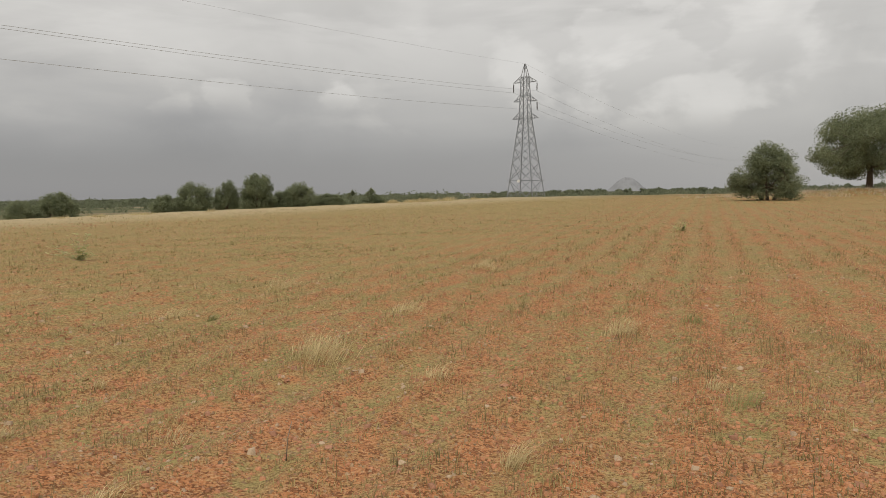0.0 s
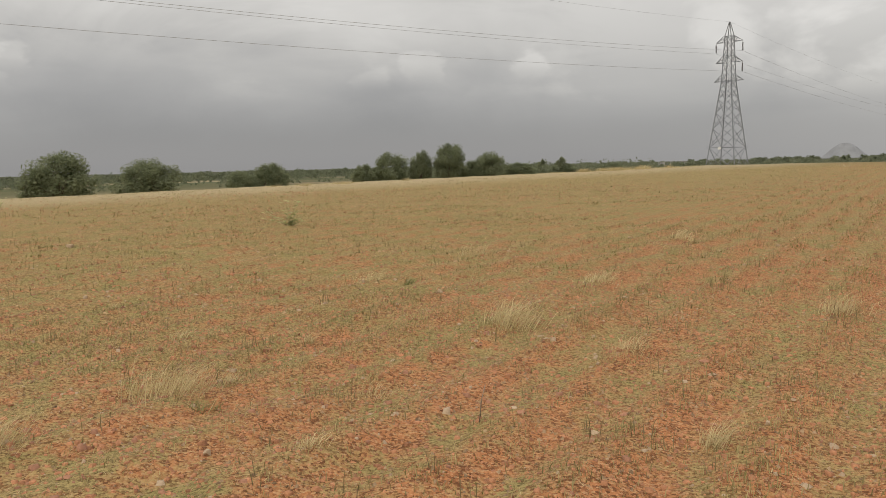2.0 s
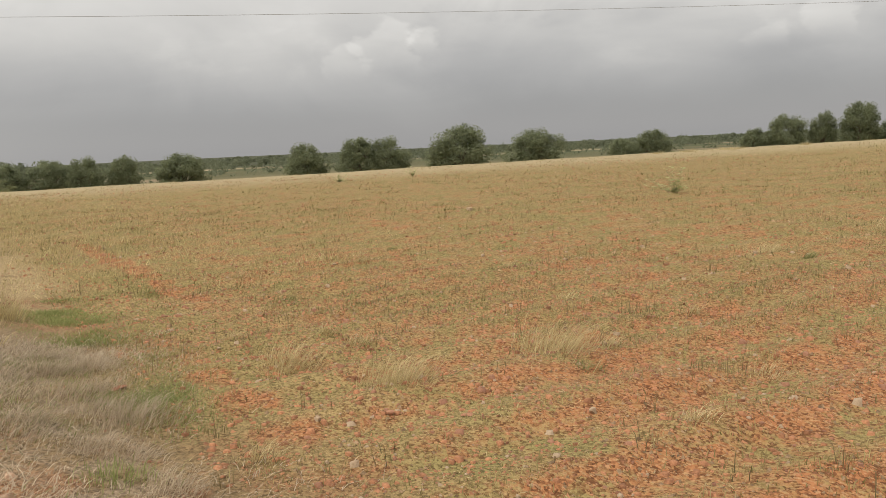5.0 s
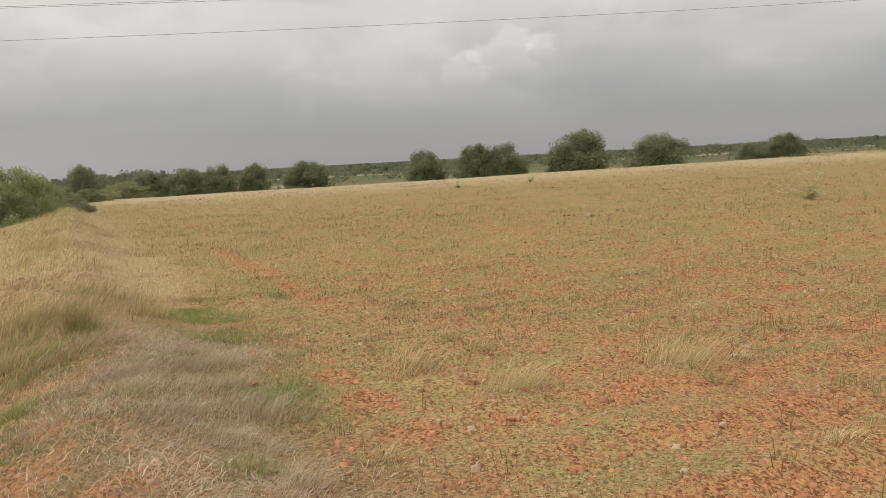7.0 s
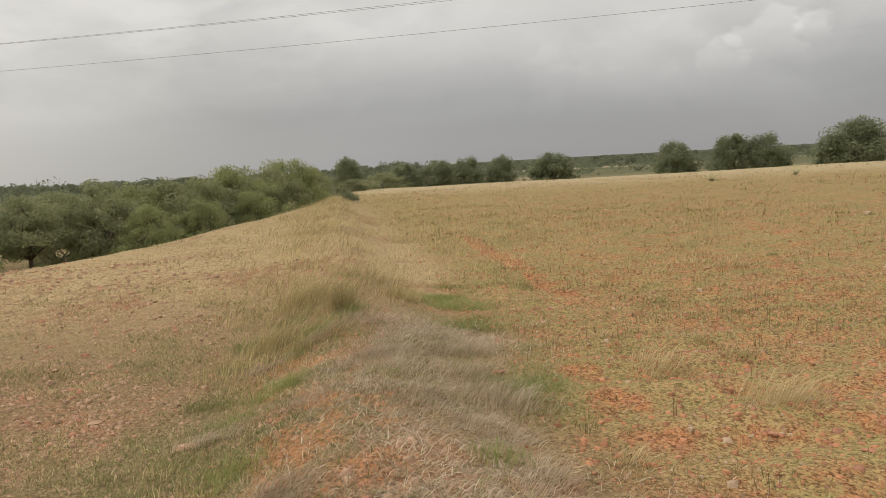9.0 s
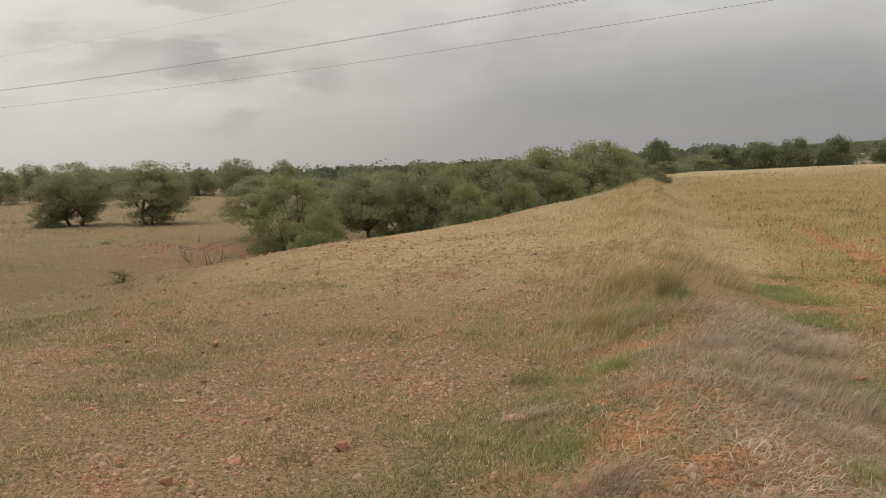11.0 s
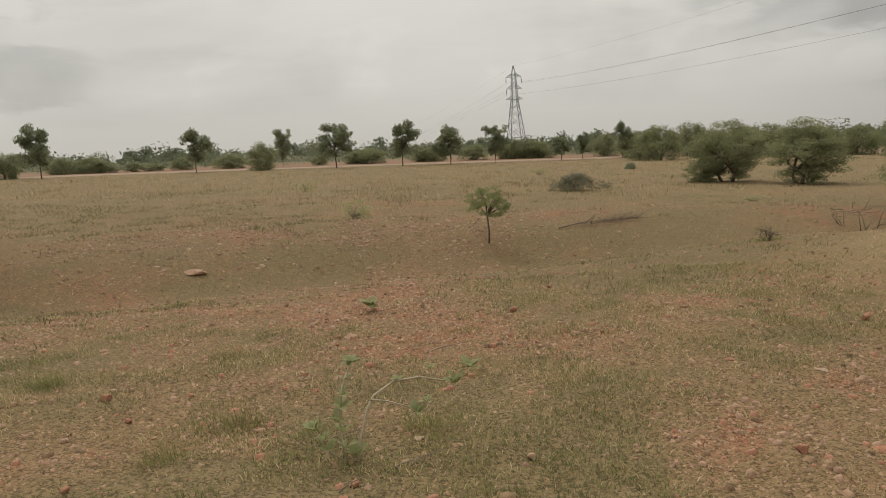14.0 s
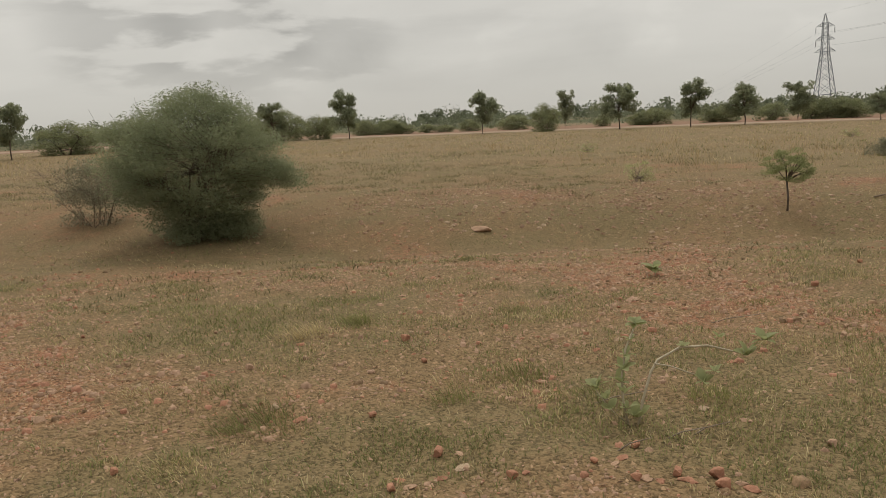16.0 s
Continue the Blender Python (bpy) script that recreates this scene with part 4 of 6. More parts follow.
# two thin young trees in the belt past the field
for az, d, w, top in ((-4.82, 124, 1.9, 0.24), (-3.41, 126, 1.6, 0.12)):
    plant_to(SLIM[1], az, d, w, top, az * 31, "thin young tree rising out of the far scrub", group="young trees past the field")

# the big thorn bush on the rough ground
crown = clumps(rng, 430, [(0.15, 0.8), (0.6, 0.95), (1.0, 1.35), (1.5, 1.72), (2.1, 1.70), (2.6, 1.30), (3.0, 0.80), (3.2, 0.30)], 0.25, 0.08)
# open below, where the stems show
crown = crown[(crown[:, 2] > 1.15) | (rng.random(len(crown)) < 0.85)]
arm = np.array([(1.25 + 0.6 * t, rng.normal(0, 0.16), 1.55 - 0.3 * t + rng.normal(0, 0.07)) for t in rng.random(16)])
foot = np.array([(rng.uniform(-0.4, 1.0), rng.normal(-0.3, 0.3), 0.12 + 0.25 * rng.random()) for _ in range(16)])
crown = np.concatenate([crown, arm, foot])
big_bush = tree("thorn_bush", "large round olive-green thorn bush with wispy top twigs", "bush", 0.55, 0.09, crown, 0.190, 135000, 0.027, LEAF_THORN, rng, stems=6, flat=0.75)
bm = bmesh.new()
for _ in range(150):
    b = crown[rng.integers(len(crown))]
    if b[2] < 1.9:
        continue
    d = Vector((b[0] * 0.35, b[1] * 0.35, 1.0)) + Vector(rng.normal(0, 0.35, 3))
    d.normalize()
    p = Vector(b) + d * 0.12
    limb(bm, [p, p + d * 0.15, p + d * rng.uniform(0.2, 0.42) + Vector(rng.normal(0, 0.05, 3))], [0.008, 0.006, 0.003], 3)
tagged(part("twigs", bm, BARK, big_bush), kind="stuff")
x, y, z = spot(163.6, 16.6, 0.05)
big_bush.matrix_basis = pose(x, y, z, 0, 0, 165) @ Matrix.Diagonal((1.04, 1.04, 0.90, 1))


def bare_shrub(name, label, wide, tall, stems, seed, material, twigs=5, thick=1.0):
    """A leafless shrub of forking twigs."""
    r = np.random.default_rng(seed)
    root = new(name)
    for _ in range(stems):
        bm = bmesh.new()
        a = r.uniform(0, 2 * np.pi)
        tip = Vector((math.cos(a) * wide / 2 * r.uniform(0.3, 1), math.sin(a) * wide / 2 * r.uniform(0.3, 1), tall * r.uniform(0.55, 1)))
        mid = tip * 0.5 + Vector(r.normal(0, 0.08, 3)) * wide
        w = (0.012 + 0.008 * tall) * thick
        limb(bm, [Vector((tip.x * 0.3 + r.normal(0, 0.04), tip.y * 0.3 + r.normal(0, 0.04), -0.05)), mid, tip], [w * 1.6, w, w * 0.35], 5)
        for _ in range(twigs):
            s = Vector((0, 0, 0)).lerp(mid, 1).lerp(tip, r.random())
            e = s + Vector((r.normal(0, 0.22) * wide, r.normal(0, 0.22) * wide, abs(r.normal(0.12, 0.12)) * tall))
            limb(bm, [s, s.lerp(e, 0.5) + Vector(r.normal(0, 0.03, 3)), e], [w * 0.6, w * 0.45, w * 0.2], 4)
            limb(bm, [s.lerp(e, 0.5), e + Vector(r.normal(0, 0.1, 3)) * wide], [w * 0.4, w * 0.15], 3)
        part("branch", bm, material, root)
    return tagged(root, label, "shrub")


for az, d, w, h, n, seed, mat, label in (
        (97.6, 21.5, 1.5, 0.62, 5, 4, TWIG, "bleached dead shrub with bent bare branches"),
        (95.3, 20.5, 1.1, 0.65, 5, 5, BARK, "dead dark shrub at the edge of the gully"), (99.2, 21.8, 1.0, 0.45, 4, 6, TWIG, "small bleached dead shrub on dry grass"),
        (103.8, 14.4, 0.5, 0.22, 6, 8, BARK, "broken dark stub with short dry twigs"), (93.4, 19.6, 1.2, 0.5, 7, 9, BARK, "low dead brush beside the thorn bush")):
    shrub = bare_shrub("dead_shrub", label, w, h, n, seed, mat)
    x, y, z = spot(az, d)
    shrub.matrix_basis = pose(x, y, z, 0, 0, az)

# the thin shrub beside the big bush
thin = bare_shrub("thorn_shrub", "thin grey-brown thorn shrub with sparse leaves", 2.3, 1.35, 20, 44, BARK, 9, 0.42)
body = clumps(rng, 60, [(0.05, 0.7), (0.5, 0.85), (1.0, 0.95), (1.35, 0.5)], 0.1, 0.3)
part("leaves", foliage("leaves", body, 0.2, 11000, 0.026, BRUSH, rng), BRUSH, thin)
x, y, z = spot(170.2, 19.6)
thin.matrix_basis = pose(x, y, z, 0, 0, 40)

# the little umbrella-shaped tree
crown = clumps(rng, 60, [(0.52, 0.26), (0.62, 0.44), (0.78, 0.46), (0.95, 0.34), (1.06, 0.12)], 0.1, 0.22)
crown[:, 2] -= 0.10 * crown[:, 0]
sapling = tree("acacia_sapling", "small soft-leaved acacia sapling with a thin crooked trunk", "sapling", 0.5, 0.04, crown, 0.055, 11000, 0.013, LEAF_FRESH, rng, flat=0.5)
x, y, z = spot(122.9, 17.9)
sapling.matrix_basis = pose(x, y, z, 0, 0, 123) @ Matrix.Diagonal((1.15, 1.2, 1.2, 1))

# cut and low bushes
MOUND = [(0.06, 0.95), (0.25, 0.95), (0.45, 0.65), (0.62, 0.2)]
low_bush = tree("low_bush", "low spreading grey-green bush on grazing ground", "bush", 0.1, 0.05, clumps(rng, 50, MOUND, 0.2), 0.13, 5000, 0.045, LEAF_ROADSIDE, rng, stems=3)
brush = tree("brush_heap", "low heap of cut grey-brown brush on grazing ground", "brush", 0.1, 0.03, clumps(rng, 90, MOUND, 0.1, 0.3), 0.12, 7500, 0.034, BRUSH, rng, stems=7, bark=TWIG)
x, y, z = spot(116.4, 34.5)
brush.matrix_basis = pose(x, y, z, 0, 0, 10) @ Matrix.Diagonal((1.05, 1.05, 1.1, 1))
dry_bush = tree("low_bush", "small dry bush with sparse pale leaves on stony ground", "bush", 0.1, 0.03, clumps(rng, 40, [(0.08, 0.4), (0.3, 0.5), (0.5, 0.3)], 0.1, 0.3), 0.06, 800, 0.028, LEAF_WEED, rng, stems=6, bark=TWIG)
plant_at(dry_bush, 132.5, 22.5, 1.05, 1.15, 40)
plant_at(dry_bush, 136.0, 40, 1.0, 1.0, 140)
plant_at(dry_bush, 104.5, 27, 0.9, 0.5, 130, "low straggling weeds on trampled dry grass")
plant_at(dry_bush, 119.0, 52, 1.2, 1.0, 80)
drop(dry_bush)
plant_at(low_bush, 65.2, 38.0, 0.48, 0.75, 70, "small bright green bush on the field bank")
plant_at(low_bush, 112.5, 60, 0.5, 0.7, 20)
plant_at(low_bush, 93.8, 21.2, 0.5, 0.9, 200, "low green weeds under the gully thicket")
drop(low_bush)

# fallen branch with dry twigs
fallen = new("fallen_branch")
bm = bmesh.new()
limb(bm, [(-0.9, 0, 0.03), (-0.3, 0.1, 0.08), (0.4, 0.0, 0.10), (1.1, 0.15, 0.05)], [0.035, 0.03, 0.022, 0.01], 6)
part("branch", bm, TWIG, fallen)
bm = bmesh.new()
for _ in range(110):
    p = Vector((rng.uniform(-0.3, 1.3), rng.normal(0, 0.14), 0.05))
    e = p + Vector((rng.uniform(-0.1, 0.4), rng.normal(0, 0.2), rng.uniform(-0.03, 0.24)))
    limb(bm, [p, e], [0.011, 0.004], 3)
tagged(part("twigs", bm, TWIG, fallen), kind="stuff")
x, y, z = spot(115.4, 19.9)
fallen.matrix_basis = pose(x, y, z, 0, 0, 154) @ Matrix.Scale(1.15, 4)
tagged(fallen, "fallen grey branch with dry twigs on grazing ground", "branch")


# ---- pylons and lines ----
def pylon(label, tall=25.0):
    """A lattice pylon, its crossarms along x."""
    root = new("pylon")
    k = tall / 25.0

    def half(z):
        z = z / k
        if z < 15.2:
            return k * (2.65 + (0.86 - 2.65) * z / 15.2)
        if z < 22.6:
            return k * (0.86 + (0.56 - 0.86) * (z - 15.2) / 7.4)
        return k * max(0.06, 0.56 * (25.0 - z) / 2.4)

    def corner(i, z):
        h = half(z)
        return Vector(((-1, 1, 1, -1)[i] * h, (-1, -1, 1, 1)[i] * h, z))

    levels = [v * k for v in (0.0, 4.0, 7.2, 9.9, 12.2, 13.9, 15.2, 16.7, 18.1, 19.4, 20.7, 21.8, 22.6)]
    for i in range(4):
        bm = bmesh.new()
        for a, b in ((-0.3, 15.2), (15.2, 22.6), (22.6, 25.0)):
            bar(bm, corner(i, a * k), corner(i, b * k), 0.20 * k if a < 15 else 0.15 * k)
        part("leg", bm, STEEL, root)
    for i in range(4):
        bm = bmesh.new()
        j = (i + 1) % 4
        for n, (a, b) in enumerate(zip(levels, levels[1:])):
            w = (0.11 if b < 15.5 * k else 0.085) * k
            bar(bm, corner(i, a), corner(j, b), w)
            bar(bm, corner(j, a), corner(i, b), w)
            if n in (0, 5, 8, 11):
                bar(bm, corner(i, b), corner(j, b), w * 1.2)
            if n < 5:
                m = corner(i, a).lerp(corner(j, b), 0.5)
                bar(bm, corner(i, a).lerp(corner(i, b), 0.5), corner(i, a).lerp(corner(j, b), 0.27), w * 0.7)
                bar(bm, corner(j, a).lerp(corner(j, b), 0.5), corner(j, a).lerp(corner(i, b), 0.27), w * 0.7)
        part("bracing", bm, STEEL, root)
    tips = {}
    for name, z, reach, drop_top in (("top", 21.7, 2.35, 1.1), ("middle", 18.3, 2.35, 1.1), ("bottom", 15.2, 2.6, 1.1)):
        for s in (-1, 1):
            bm = bmesh.new()
            tip = Vector((s * reach * k, 0, z * k))
            h, g = half(z * k), half((z + drop_top) * k)
            for f in (-1, 1):
                bar(bm, (s * h, f * h, z * k), tip, 0.11 * k)
                bar(bm, (s * g, f * g, (z + drop_top) * k), tip, 0.10 * k)
                bar(bm, (s * h, f * h, z * k), Vector((s * g, f * g, (z + drop_top) * k)).lerp(tip, 0.4), 0.07 * k)
                bar(bm, Vector((s * h, f * h, z * k)).lerp(tip, 0.45), Vector((s * g, f * g, (z + drop_top) * k)).lerp(tip, 0.4), 0.07 * k)
            part("crossarm", bm, STEEL, root)
            tips[name, s] = tip
    hang = {}
    for key in (("top", -1), ("top", 1), ("middle", 1)):
        bm = bmesh.new()
        top = tips[key]
        bar(bm, top, top - Vector((0, 0, 0.35 * k)), 0.05 * k)
        for n in range(9):
            z = top.z - (0.35 + 0.15 * n) * k
            bar(bm, (top.x, 0, z), (top.x, 0, z - 0.07 * k), 0.30 * k, 0.16 * k, 8)
            bar(bm, (top.x, 0, z - 0.07 * k), (top.x, 0, z - 0.15 * k), 0.09 * k, None, 6)
        part("insulator", bm, CERAMIC, root, "string of brown insulator discs")
        hang[key] = Vector((top.x, 0, top.z - 1.72 * k))
    hang["peak", 0] = Vector((0, 0, 25.0 * k))
    bm = bmesh.new()
    z = levels[1]
    h = half(z)
    for f in (-1, 1):
        bar(bm, (-h - 0.5 * k, f * h, z), (h + 0.5 * k, f * h, z), 0.12 * k)
        bar(bm, (f * h, -h - 0.5 * k, z), (f * h, h + 0.5 * k, z), 0.12 * k)
    part("anti_climb_frame", bm, STEEL, root)
    bm = bmesh.new()
    bmesh.ops.create_cube(bm, size=1, matrix=Matrix.Translation((-0.3 * k, -h - 0.1 * k, z - 0.1 * k)) @ Matrix.Diagonal((0.55 * k, 0.04, 0.45 * k, 1)))
    part("warning_plate", bm, WALL_WHITE, root, "small white warning plate")
    return tagged(root, label, "pylon", "pylons of one line"), hang


stands = []
# azimuth, distance and the angle of the top over the eye's level
PYLONS = ((-16.2, 153.5, 9.05, "grey steel lattice pylon standing past the ploughed field"), (120.5, 240.0, 6.03, "grey steel lattice pylon far beyond the dirt road"), (-33.0, 520.0, 2.75, "distant grey steel lattice pylon"), (136.4, 800.0, 1.26, "small grey lattice pylon on the hazy horizon"))
ends = [Vector(spot(az, d)[:2]) for az, d, top, label in PYLONS]
LINE_TURN = math.degrees(math.atan2(ends[1].y - ends[0].y, ends[1].x - ends[0].x)) + 90
for az, d, top, label in PYLONS:
    x, y, z = spot(az, d)
    tower, hang = pylon(label, math.tan(radians(top)) * d + 1.6 - z)
    m = pose(x, y, z, 0, 0, LINE_TURN)
    tower.matrix_basis = m
    stands.append({key: m @ v for key, v in hang.items()})


def wire(a, b, sag, width):
    """One line hanging between two places."""
    n = 48
    pts = [a.lerp(b, i / n) - Vector((0, 0, 4 * sag * (i / n) * (1 - i / n))) for i in range(n + 1)]
    bm = bmesh.new()
    limb(bm, pts, [width] * (n + 1), 4)
    root = new("power_line")
    part("cable", bm, CABLE, root)
    tagged(root, "thin dull aluminium overhead line between pylons", "cable", "overhead lines")


SAGS = {("top", -1): 5.3, ("top", 1): 6.2, ("middle", 1): 5.2, ("peak", 0): 5.6}
for one, two, more in ((stands[0], stands[1], 1.0), (stands[0], stands[2], 1.3), (stands[1], stands[3], 2.8)):
    for key in one:
        wire(one[key], two[key], SAGS[key] * more, 0.034 if key[0] != "peak" else 0.022)


# ---- far woods and scrub, hedges on the plain ----
def dome(r, out, sizes, azimuth, distance, tall, wide, leaf, n=6):
    """Adds one far bush or tree to the lists: clumps heaped over a place."""
    x, y, z = spot(azimuth, distance)
    for k in range(n):
        v = (k + 0.5) / n
        d, a = wide * 0.5 * math.sqrt(1 - v * v) * r.uniform(0.2, 1.0), r.uniform(0, 6.28)
        out.append((x + d * math.cos(a), y + d * math.sin(a), z + tall * (0.12 + 0.72 * v)))
        sizes.append((0.24 * min(tall, wide), leaf * distance))


def far_woods():
    r = np.random.default_rng(21)
    out, sizes = [], []
    # scrub scattered over the plain
    for k in range(2300):
        az = r.uniform(-52, 195) if k < 900 else (r.uniform(62, 114) if k < 1250 else r.uniform(-50, 62))
        d = 112 + 420 * r.random() ** 1.4
        past_field = az < 62
        if past_field and d < 128:
            continue
        size = r.uniform(1.0, 2.6) * (0.75 + d / 450) * (0.8 if past_field else 1.0)
        if -14.2 < az < -11.0 and 250 < d < 600:
            continue
        dome(r, out, sizes, az, d, size, size * r.uniform(1.2, 2.4), 0.0022, 5)
    # trees that stand over it, one here and there, more of them past the gully
    for k in range(330):
        az = r.uniform(58, 116) if k < 190 else r.uniform(-50, 195)
        d = r.uniform(130, 460)
        tall = r.uniform(2.6, 5.0) * (0.7 + d / 600) * (0.50 if az < 58 else 1.0)
        dome(r, out, sizes, az, d, tall, tall * r.uniform(0.7, 1.5), 0.0024, 8)
    # the scrub belt behind the dirt road
    for _ in range(340):
        az, d, size = r.uniform(106, 192), r.uniform(118, 170), r.uniform(1.4, 3.2)
        dome(r, out, sizes, az, d, size, size * r.uniform(1.2, 2.0), 0.0018, 6)
    # a close belt of bushes past the far rim of the field
    for _ in range(330):
        az, d = r.uniform(-11.2, 9.0), r.uniform(118, 185)
        tall = r.uniform(1.5, 2.6)
        dome(r, out, sizes, az, d, tall, tall * r.uniform(1.2, 2.2), 0.0018, 6)
    for _ in range(260):
        az, d = r.uniform(9.0, 62.0), r.uniform(260, 520)
        tall = r.uniform(2.0, 3.6)
        dome(r, out, sizes, az, d, tall, tall * r.uniform(1.5, 3.0), 0.0018, 6)
    for _ in range(110):
        az, d = r.uniform(-48.0, -14.0), r.uniform(150, 260)
        tall = r.uniform(1.2, 2.4)
        dome(r, out, sizes, az, d, tall, tall * r.uniform(1.2, 2.2), 0.0018, 6)
    sizes = np.array(sizes)
    ob = new("far_woods", foliage("far_woods", out, sizes[:, 0], 215000, sizes[:, 1], LEAF_FAR, r))
    tagged(ob, "belts of distant scrub and small trees on the plain", "woodland", kind="stuff")


far_woods()


def skyline_woods():
    r = np.random.default_rng(22)
    out, sizes = [], []
    for k in range(820):
        az, d = r.uniform(-55, 200), 520 + 1500 * r.random()
        tall = r.uniform(3.0, 6.0) * (0.8 + d / 2000) * (0.45 if az < 60 else 1.0)
        dome(r, out, sizes, az, d, tall, tall * r.uniform(1.5, 5.0), 0.0022, 6)
    sizes = np.array(sizes)
    ob = new("skyline_woods", foliage("skyline_woods", out, sizes[:, 0] * 1.5, 85000, sizes[:, 1], LEAF_FAR, r))
    tagged(ob, "dark tree line along the horizon", "woodland", kind="stuff")


skyline_woods()


# ---- small whitewashed houses far beyond the field ----
def far_house(azimuth, distance, wide, tall, turn):
    x, y, z = spot(azimuth, distance)
    root = new("house")
    root.matrix_basis = pose(x, y, z - 0.1, 0, 0, turn)
    deep, door = wide * 0.8, wide * 0.12

    def block(x0, x1, y0, y1, z0, z1, bm):
        bmesh.ops.create_cube(bm, size=1.0, matrix=Matrix.Translation(((x0 + x1) / 2, (y0 + y1) / 2, (z0 + z1) / 2)) @ Matrix.Diagonal((x1 - x0, y1 - y0, z1 - z0, 1)))

    front = bmesh.new()
    for x0, x1, z0 in ((-wide / 2, -door, 0), (-door, door, 2.0), (door, wide / 2, 0)):
        block(x0, x1, -deep / 2, -deep / 2 + 0.25, z0, tall, front)
    part("front_wall", front, DUSTY_WALL, root)
    rest = bmesh.new()
    block(-wide / 2, -wide / 2 + 0.25, -deep / 2 + 0.25, deep / 2, 0, tall, rest)
    block(wide / 2 - 0.25, wide / 2, -deep / 2 + 0.25, deep / 2, 0, tall, rest)
    block(-wide / 2 + 0.25, wide / 2 - 0.25, deep / 2 - 0.25, deep / 2, 0, tall, rest)
    part("side_wall", rest, DUSTY_WALL, root)
    leaf = bmesh.new()
    block(-door, door, -deep / 2 + 0.1, -deep / 2 + 0.16, 0, 2.0, leaf)
    part("door", leaf, ROCK_HILL, root, "grey plank door")
    top = bmesh.new()
    block(-wide / 2 - 0.2, wide / 2 + 0.2, -deep / 2 - 0.2, deep / 2 + 0.2, tall, tall + 0.2, top)
    bmesh.ops.bevel(top, geom=list(top.edges), offset=0.04, segments=1, affect="EDGES")
    part("roof", top, DUSTY_WALL, root)
    tagged(root, "small whitewashed flat-roofed house among distant scrub", "house", "distant houses")


for az, d, wide, tall, turn in ((-11.79, 640, 5.0, 2.5, -8), (-12.57, 700, 4.0, 2.4, -20), (-13.26, 660, 5.2, 2.4, -12)):
    far_house(az, d, wide, tall, turn)


# ---- grass, weeds and stones ----
r = np.random.default_rng(31)


def in_rows(xy, strength, r):
    """Keeps more of the places that lie on a plant row."""
    f = (ROW[1] * xy[:, 0] - ROW[0] * xy[:, 1]) / ROW_STEP + 0.25 * rough(xy[:, 0], xy[:, 1], 3, 6)
    keep = 0.5 + 0.5 * np.cos(2 * np.pi * f)
    keep = keep * strength + (1 - strength)
    keep = keep * (0.55 + 0.6 * rough(xy[:, 0], xy[:, 1], 1.4, 14) + 0.35 * rough(xy[:, 0], xy[:, 1], 6, 15))
    return xy[r.random(len(xy)) < np.clip(keep, 0.03, 1)]


def field_weeds():
    # near tufts, small and mixed; farther ones larger and fewer
    for name, count, near, far, tall, per, reach, width, label in (
            ("field_weeds", 15000, 2.6, 11, 0.062, 8, 0.05, 0.006, "short mixed weeds and dry grass in the ploughed rows"),
            ("field_weeds", 17000, 10, 30, 0.085, 7, 0.09, 0.013, "thin dry weeds across the ploughed field"),
            ("field_weeds", 14000, 28, 90, 0.12, 6, 0.24, 0.032, "sparse straw-coloured growth toward the field's edge")):
        xy = ring_points(r, count, near, far, -48, 72, 0.75)
        xy = in_rows(xy[side_of(xy) > 1.3], 0.86, r)
        base, h, tilt = tufts(xy, per, reach, tall, r, 0.45, (0.12, 0.08))
        ob = new(name, blades(name, base, h, tilt, r.uniform(0.6, 1.4, len(h)) * width, WEED_MIX, r, near < 5))
        tagged(ob, label, "weeds", kind="stuff")
    # creeping green plants, low and broad-leaved, thick along the rows
    for count, near, far, tall, per, reach, width in ((15000, 2.6, 13, 0.030, 9, 0.055, 0.011), (11000, 12, 42, 0.045, 6, 0.11, 0.030)):
        xy = ring_points(r, count, near, far, -48, 72, 0.75)
        xy = in_rows(xy[side_of(xy) > 1.4], 0.95, r)
        base, h, tilt = tufts(xy, per, reach, tall, r, 0.5)
        tagged(new("field_creepers", blades("field_creepers", base, h, tilt, r.uniform(0.6, 1.4, len(h)) * width, CREEPER, r, False)), "low green creeping weeds along the ploughed rows", "weeds", kind="stuff")
    # upright brown stalks
    xy = ring_points(r, 2600, 3, 26, -48, 70, 0.8)
    xy = in_rows(xy[side_of(xy) > 1.2], 0.8, r)
    base, h, tilt = tufts(xy, 5, 0.05, 0.17, r, 0.3)
    tagged(new("weed_stalks", blades("weed_stalks", base, h, tilt, np.full(len(h), 0.006), STALK, r, True)), "upright brown weed stalks standing in the field", "weeds", kind="stuff")


field_weeds()


